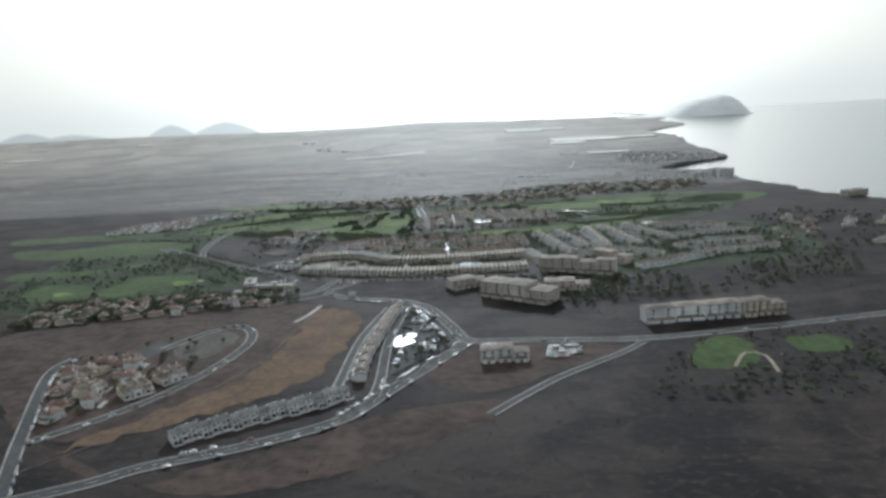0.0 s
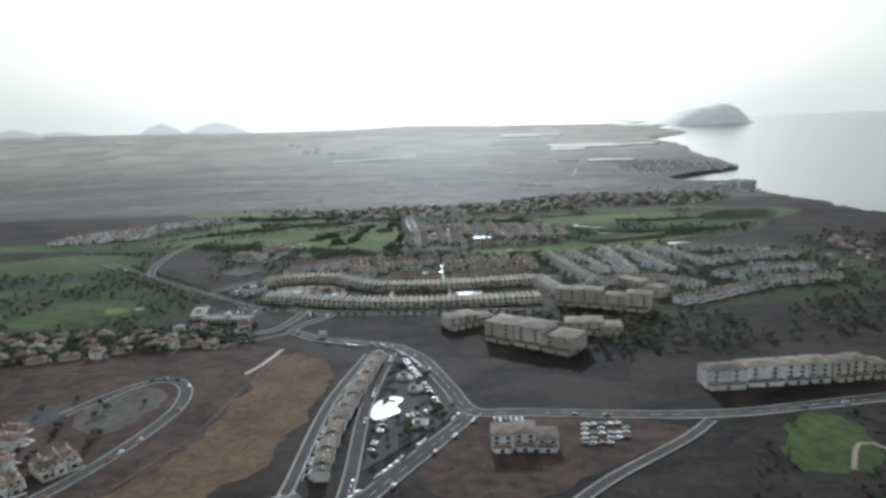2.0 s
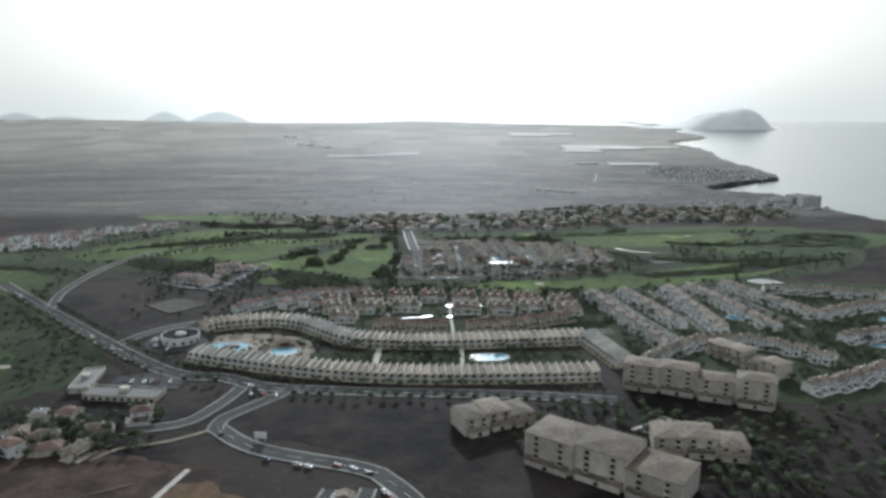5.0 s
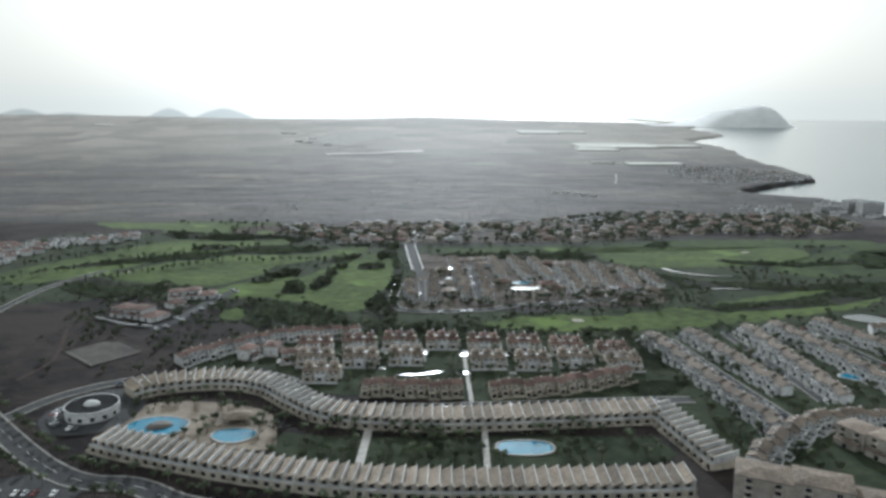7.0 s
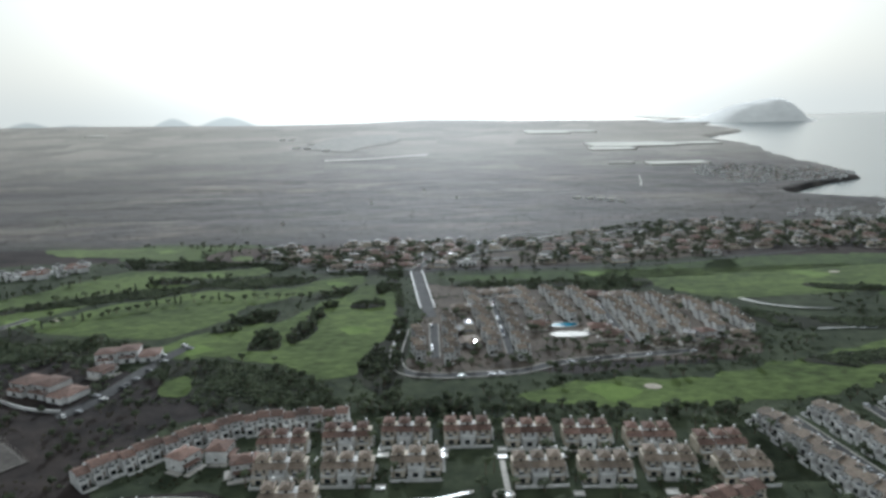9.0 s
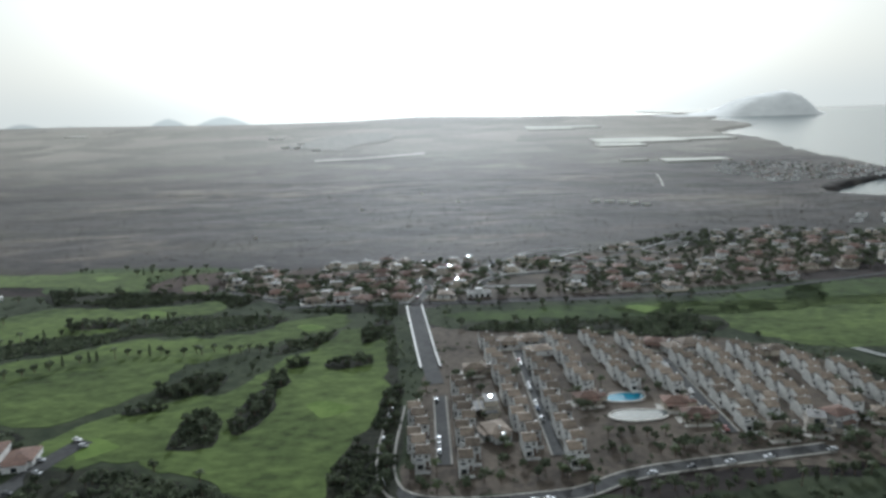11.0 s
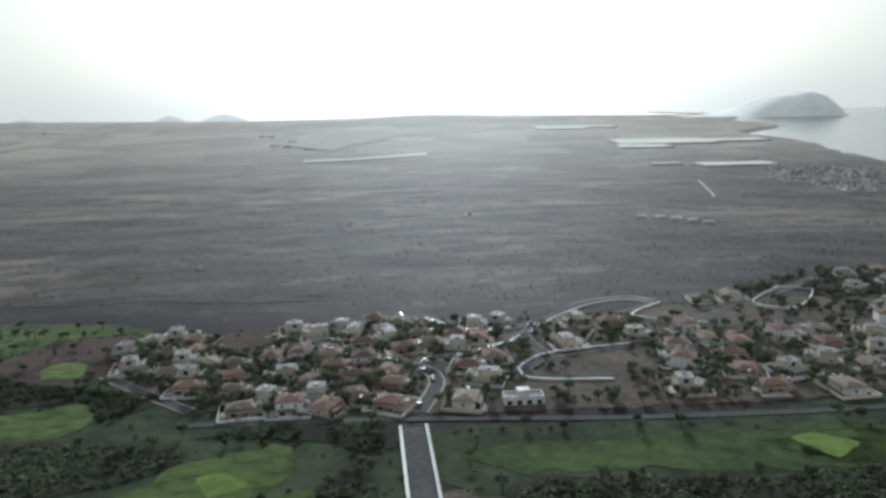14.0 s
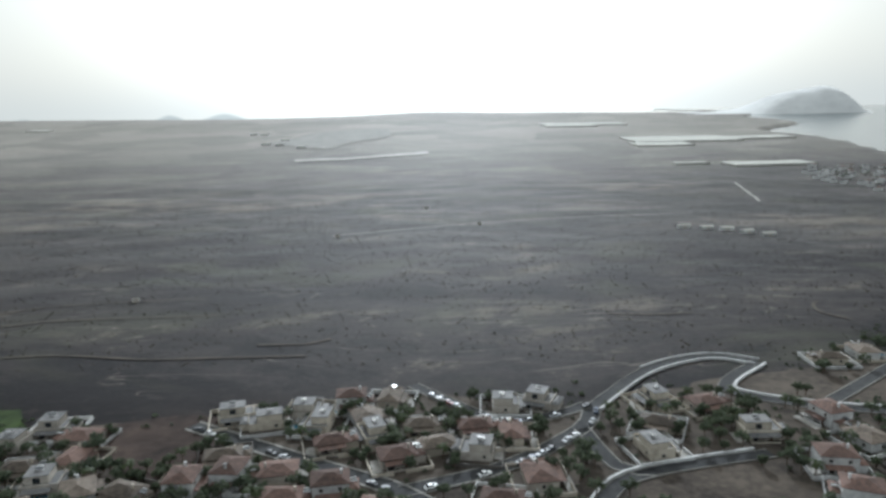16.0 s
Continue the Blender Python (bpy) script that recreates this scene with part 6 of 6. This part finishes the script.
# the red mountain by the sea
v, nx, ny = [], 90, 30
for j in range(ny):
    for i in range(nx):
        x, y = -1050 + 1450 * i / (nx - 1), -260 + 520 * j / (ny - 1)
        ridge = float(np.interp(x, (-1050, -700, -430, -290, -210, -165, -124, -20, 40, 80, 115, 145, 168, 182, 196, 228, 270, 400), (2, 4, 6, 18, 46, 68, 82, 101, 112, 120, 120, 106, 86, 54, 26, 4, -12, -16)))
        across = max(0.0, 1 - (y / 250) ** 2)
        v.append((x, y, -14 + (ridge + 14) * across ** 0.7 + 5 * noise.noise((x / 60, y / 60, 0.3)) * across))
f = [(j * nx + i, j * nx + i + 1, (j + 1) * nx + i + 1, (j + 1) * nx + i) for j in range(ny - 1) for i in range(nx - 1)]
mountain = tagged(new("mountain", link("mountain", v, f, ROCK, True)), "lone rocky hill rising from the sea, grey with haze", "mountain", kind="structure")
mountain.location = (1730, 4725, 56)

# ---- trees ----


def clump_mesh(name, centres, radius, leaves, size, mat, rnd):
    """Leaf tufts round the centres, thinner outside."""
    v, f = [], []
    for cx, cy, cz, r in centres:
        for _ in range(leaves):
            d = Vector((rnd.gauss(0, 1), rnd.gauss(0, 1), rnd.gauss(0, 0.8))).normalized() * r * rnd.uniform(0.55, 1.05)
            u = Vector((rnd.gauss(0, 1), rnd.gauss(0, 1), rnd.gauss(0, 1))).normalized()
            w = u.cross(Vector((rnd.gauss(0, 1), rnd.gauss(0, 1), rnd.gauss(0, 1)))).normalized()
            s = size * rnd.uniform(0.6, 1.3)
            c = Vector((cx, cy, cz)) + d
            n = len(v)
            v += [tuple(c + u * s), tuple(c + w * s * 0.7), tuple(c - u * s), tuple(c - w * s * 0.7)]
            f.append((n, n + 1, n + 2, n + 3))
    return link(name, v, f, mat)


def trunk_mesh(name, stems):
    """Tapered stems, each a list of (place, radius)."""
    v, f = [], []
    for stem in stems:
        n = len(v)
        for p, r in stem:
            v += [(p[0] + r * math.cos(a), p[1] + r * math.sin(a), p[2]) for a in np.linspace(0, 2 * math.pi, 6, endpoint=False)]
        for k in range(len(stem) - 1):
            f += [(n + 6 * k + i, n + 6 * k + (i + 1) % 6, n + 6 * k + 6 + (i + 1) % 6, n + 6 * k + 6 + i) for i in range(6)]
    return link(name, v, f, BARK)


def broad_tree(seed, tall):
    def make():
        rnd = random.Random(seed)
        h = root("tree", "", "tree")
        stems = [[((0, 0, -0.4), 0.28), ((0.1, 0, tall * 0.35), 0.2), ((0.1, 0.1, tall * 0.6), 0.12)]]
        centres = [(0, 0, tall * 0.75, tall * 0.24)]
        for k in range(6):
            a = k * 1.05 + rnd.uniform(-0.3, 0.3)
            r = tall * rnd.uniform(0.2, 0.34)
            p = (r * math.cos(a), r * math.sin(a), tall * rnd.uniform(0.5, 0.8))
            stems.append([((0.1, 0, tall * 0.33), 0.12), (p, 0.04)])
            centres.append((*p, tall * rnd.uniform(0.14, 0.22)))
        part("trunk", trunk_mesh("trunk", stems), h)
        part("crown", clump_mesh("crown", centres, 1, 22, 0.54, LEAF, rnd), h)
        return h
    return make


def palm_tree(seed, tall):
    def make():
        rnd = random.Random(seed)
        h = root("palm_tree", "", "palm tree")
        lean = rnd.uniform(-0.5, 0.5)
        part("trunk", trunk_mesh("trunk", [[((lean * u * u, 0, -0.4 + (tall + 0.4) * u), 0.24 - 0.08 * u) for u in np.linspace(0, 1, 6)]]), h)
        v, f = [], []
        for k in range(18):
            a, up, reach = k * 2.4, rnd.uniform(0.1, 1.3), rnd.uniform(2.0, 2.8)
            n = len(v)
            for s in np.linspace(0, 1, 6):
                d = reach * s
                z = tall + up * 1.6 * s - 1.9 * s * s
                w = 0.42 * math.sin(0.35 + 2.6 * s) + 0.03
                c, q = math.cos(a), math.sin(a)
                v += [(lean + d * c - w * q, d * q + w * c, z - 0.25 * w), (lean + d * c, d * q, z + 0.1), (lean + d * c + w * q, d * q - w * c, z - 0.25 * w)]
            for i in range(5):
                f += [(n + 3 * i, n + 3 * i + 1, n + 3 * i + 4, n + 3 * i + 3), (n + 3 * i + 1, n + 3 * i + 2, n + 3 * i + 5, n + 3 * i + 4)]
        part("crown", link("crown", v, f, PALM), h)
        return h
    return make


def cypress(seed, tall):
    def make():
        rnd = random.Random(seed)
        h = root("conifer", "", "conifer")
        part("trunk", trunk_mesh("trunk", [[((0, 0, -0.4), 0.2), ((0, 0, tall * 0.9), 0.05)]]), h)
        centres = [(0, 0, tall * (0.2 + 0.75 * u), 0.9 * (1 - u) + 0.25) for u in np.linspace(0, 1, 8)]
        part("crown", clump_mesh("crown", centres, 1, 26, 0.4, LEAF, rnd), h)
        return h
    return make


TREES = [("broad_a", broad_tree(1, 5.2), "dark green broad-leaved tree with an uneven crown"), ("broad_b", broad_tree(2, 6.4), "dark green broad-leaved tree with an uneven crown"), ("broad_c", broad_tree(3, 3.8), "low dark green tree with a loose crown"),
         ("palm_a", palm_tree(4, 5.0), "palm with a slim trunk and drooping fronds"), ("palm_b", palm_tree(5, 7.0), "tall palm with a slim trunk and drooping fronds"), ("conifer_a", cypress(6, 6.5), "slender dark green conifer with pointed crown")]
count = {"tree": 0}


def plant(x, y, weights=(3, 3, 3, 2, 1, 1)):
    key, mk, label = random.choices(TREES, weights)[0]
    if count["tree"] < 4600:
        count["tree"] += 1
        place(key, mk, x, y, random.uniform(0, 360), label, "trees", keep=1.0)


def plant_in(outline, tries, gap, weights=(3, 3, 3, 2, 1, 1), seed=1, mown=True):
    for x, y in scatter(outline, tries, gap, 1.0, seed):
        if not mown or not any(inside((x, y), m) for m in MOWN):
            plant(x, y, weights)


for k, outline in enumerate(ROUGHS):
    plant_in(outline, (500, 170, 60, 600, 160)[k], 2.0, (4, 4, 5, 0.4, 0.3, 1), 20 + k)
for pts in ([(-400, 1110), (-300, 1215), (-215, 1262)], [(-330, 1108), (-235, 1182), (-130, 1188)], [(-250, 1090), (-210, 1072)], [(-130, 1045), (-96, 1015), (-84, 992)], [(-60, 1010), (-58, 1060), (-58, 1130)], [(-420, 1170), (-330, 1262)], [(20, 1030), (120, 1040), (200, 1075)], [(-300, 1395), (-240, 1392)]):
    for x, y, a in along(pts, 6.5, 2.0):
        plant(x + random.uniform(-2.5, 2.5), y + random.uniform(-2.5, 2.5), (2, 2, 3, 2, 1, 2))
plant_in([(-190, 866), (-132, 876), (-95, 848), (84, 836), (86, 800), (-55, 797), (-150, 822), (-178, 833)], 260, 1.5, (1, 1, 4, 4, 1, 0), 40, False)
plant_in([(-110, 975), (100, 965), (100, 890), (-60, 890), (-120, 920)], 200, 1.5, (2, 1, 4, 4, 2, 1), 41, False)
plant_in(WEST, 900, 0.5, (4, 3, 6, 1, 0, 0), 42, False)
plant_in(MIDDLE, 800, 0.5, (4, 3, 6, 1, 0, 0), 43, False)
plant_in(EAST, 1100, 0.6, (4, 3, 6, 1, 0, 0), 44, False)
plant_in(COAST, 900, 0.6, (4, 3, 6, 1, 0, 0), 54, False)
plant_in([(-430, 640), (-155, 690), (-165, 735), (-430, 728)], 1200, 0.6, (4, 3, 4, 1, 1, 0), 45, False)
plant_in([(-50, 1140), (170, 1160), (170, 1060), (40, 1045), (-50, 1030)], 500, 1.2, (3, 3, 4, 2, 1, 0), 46, False)
plant_in([(110, 970), (400, 980), (420, 800), (180, 770), (120, 800)], 800, 0.8, (3, 2, 4, 2, 1, 0), 47, False)
plant_in([(-49, 478), (-40, 640), (-34, 650), (-24, 625), (-8, 582), (2, 548), (-4, 536)], 160, 0.6, (3, 1, 5, 2, 0, 0), 55, False)
plant_in([(-170, 395), (-80, 440), (-70, 455), (-90, 450), (-175, 402)], 60, 1.0, (2, 1, 4, 3, 0, 0), 48, False)
plant_in([(-300, 540), (-262, 415), (-205, 490), (-192, 590), (-240, 590)], 70, 1.5, (3, 2, 4, 2, 0, 0), 49, False)
plant_in([(-290, 1080), (-150, 1050), (-140, 990), (-270, 985)], 120, 1.5, (3, 3, 4, 2, 1, 0), 50)
plant_in([(390, 790), (540, 780), (640, 1000), (520, 1080), (420, 990)], 260, 1.5, (4, 3, 5, 1, 0, 0), 52)
plant_in([(250, 640), (420, 700), (460, 800), (300, 760)], 260, 1.0, (4, 3, 5, 1, 0, 0), 53, False)
plant_in([(20, 755), (110, 745), (230, 735), (250, 650), (100, 630), (30, 660)], 420, 1.2, (3, 2, 4, 2, 1, 0), 51, False)

for side in (-9.0, 9.0):
    for x, y, a in along(JUNC[10:], 7.5, 3.0):
        r = radians(a - 90)
        px, py = x + side * math.cos(r), y + side * math.sin(r)
        if clear(px, py, 1.0) and off_road(px, py, -0.8):
            plant(px, py, (2, 1, 5, 3, 0, 0))
plant_in([(10, 740), (60, 640), (130, 650), (190, 720), (120, 740)], 260, 1.0, (4, 3, 4, 2, 1, 0), 56, False)
plant_in([(-130, 990), (-60, 980), (110, 972), (115, 985), (0, 1000), (-70, 1000)], 240, 1.0, (4, 3, 5, 1, 0, 0), 57)
plant_in([(-265, 905), (-200, 905), (-130, 935), (-130, 985), (-270, 985)], 60, 2.0, (1, 0, 6, 0, 0, 0), 58)
plant_in([(560, 2080), (700, 2060), (860, 2200), (760, 2420), (600, 2420)], 160, 2.0, (4, 3, 5, 1, 0, 0), 59)

# ---- shrubs, too many to count ----


def shrubs(name, outline, amount, small, large, mat, label, seed, avoid=True, tufts=7):
    rng = np.random.default_rng(seed)
    x0, x1 = min(p[0] for p in outline), max(p[0] for p in outline)
    y0, y1 = min(p[1] for p in outline), max(p[1] for p in outline)
    spots = []
    for x, y in zip(rng.uniform(x0, x1, amount), rng.uniform(y0, y1, amount)):
        if noise.noise((x / 40, y / 25, seed)) > -0.1 + 0.35 * rng.random() - 0.2 and inside((x, y), outline) and (not avoid or (off_road(x, y, 0.5) and clear(x, y, 0.0) and not any(inside((x, y), m) for m in MOWN))):
            spots.append((x, y, land(x, y)))
    c = np.array(spots)
    m = len(c)
    s = rng.uniform(small, large, m)
    c = np.repeat(c, tufts, 0)
    s = np.repeat(s, tufts)
    d = rng.normal(0, 1, (m * tufts, 3))
    d /= np.linalg.norm(d, axis=1)[:, None]
    d[:, 2] = np.abs(d[:, 2])
    at = c + d * s[:, None] * 0.7
    u = rng.normal(0, 1, (m * tufts, 3))
    u /= np.linalg.norm(u, axis=1)[:, None]
    w = np.cross(u, rng.normal(0, 1, (m * tufts, 3)))
    w /= np.linalg.norm(w, axis=1)[:, None]
    k = (s * 0.55)[:, None]
    v = np.stack((at + u * k, at + w * k * 0.8, at - u * k, at - w * k * 0.8), 1).reshape(-1, 3)
    tagged(new(name, link(name, v.tolist(), np.arange(len(v)).reshape(-1, 4).tolist(), mat)), label, "shrubs", kind="stuff")


for k, outline in enumerate(ROUGHS):
    shrubs("shrubs", outline, (3000, 1500, 400, 4200, 1500)[k], 0.5, 1.6, LEAF, "dark shrubs scattered over golf rough", 60 + k)
for k, outline in enumerate(THICKETS):
    plant_in(outline, 26, 1.6, (3, 1, 7, 0, 0, 0), 120 + k, False)
    xs = [p[0] for p in outline]
    ys = [p[1] for p in outline]
    shrubs("thicket_bushes", outline, int((max(xs) - min(xs)) * (max(ys) - min(ys)) / 2.2), 0.7, 2.0, LEAF, "dense dark bushes in a golf course thicket", 140 + k, False)
shrubs("shrubs", [(-560, 1460), (480, 1440), (620, 1700), (500, 2150), (-700, 2150), (-700, 1600)], 26000, 0.3, 1.0, SHRUB, "low dry shrubs scattered over dark scrubland", 70, tufts=3)
shrubs("shrubs", [(-440, 420), (-200, 330), (100, 330), (420, 400), (430, 760), (120, 760), (-60, 690), (-300, 760), (-440, 700)], 9000, 0.3, 0.9, SHRUB, "low dry shrubs on open building land", 71, tufts=3)
shrubs("hedges", [(-220, 1400), (-160, 1288), (140, 1296), (300, 1360), (380, 1490), (230, 1530), (90, 1440), (-140, 1400)], 5000, 0.5, 1.6, LEAF, "garden hedges and bushes between villas", 72)
shrubs("hedges", [(-190, 985), (130, 975), (410, 985), (430, 790), (120, 770), (90, 880), (-190, 890)], 4200, 0.4, 1.4, LEAF, "garden hedges between holiday houses", 73)
shrubs("hedges", [(-190, 868), (-130, 880), (88, 836), (90, 798), (-60, 795), (-180, 830)], 1500, 0.4, 1.2, LEAF, "garden hedges round pools", 74)
shrubs("hedges", [(-62, 1200), (180, 1180), (180, 1040), (-60, 1025)], 2200, 0.4, 1.4, LEAF, "garden hedges between holiday villas", 75)
shrubs("shrubs", [(-300, 1000), (-120, 995), (60, 965), (60, 1030), (-80, 1000), (-180, 1050), (-280, 1080)], 2600, 0.6, 2.0, LEAF, "dense dark shrubs along a golf course", 76)
shrubs("shrubs", [(-320, 985), (-180, 890), (-115, 925), (-130, 985), (-220, 1000)], 1400, 0.3, 1.0, SHRUB, "low dry shrubs on rough open land", 77)
shrubs("shrubs", [(160, 1525), (520, 1480), (720, 1480), (700, 1950), (560, 2050), (420, 1800)], 6500, 0.4, 1.1, SHRUB, "low dry shrubs on a coastal plain", 78, tufts=4)

join_many("cars", ["car_" + k for k in ("white", "silver", "dark", "red", "blue")], "many small parked cars along streets and in car parks", "cars")
join_many("woods", [t[0] for t in TREES], "many dark green trees and palms between houses and fairways", "trees")
join_many("terraces", ["t_white", "t_grey", "t_red", "t_redwhite", "t_beige", "t_dull"], "many white and cream terraced houses with tiled roofs", "houses")
join_many("villa_quarter", [v[0] for v in VILLAS], "many detached white villas among trees", "houses")
join_many("town", ["small_grey", "small_red"], "many small white town houses", "houses")

# ---- the scale of the whole place, set by the camera's pace ----
for ob in list(scene.collection.objects):
    if ob.parent is None and ob.type in {"MESH", "EMPTY"}:
        ob.matrix_basis = Matrix.Scale(K, 4) @ ob.matrix_basis
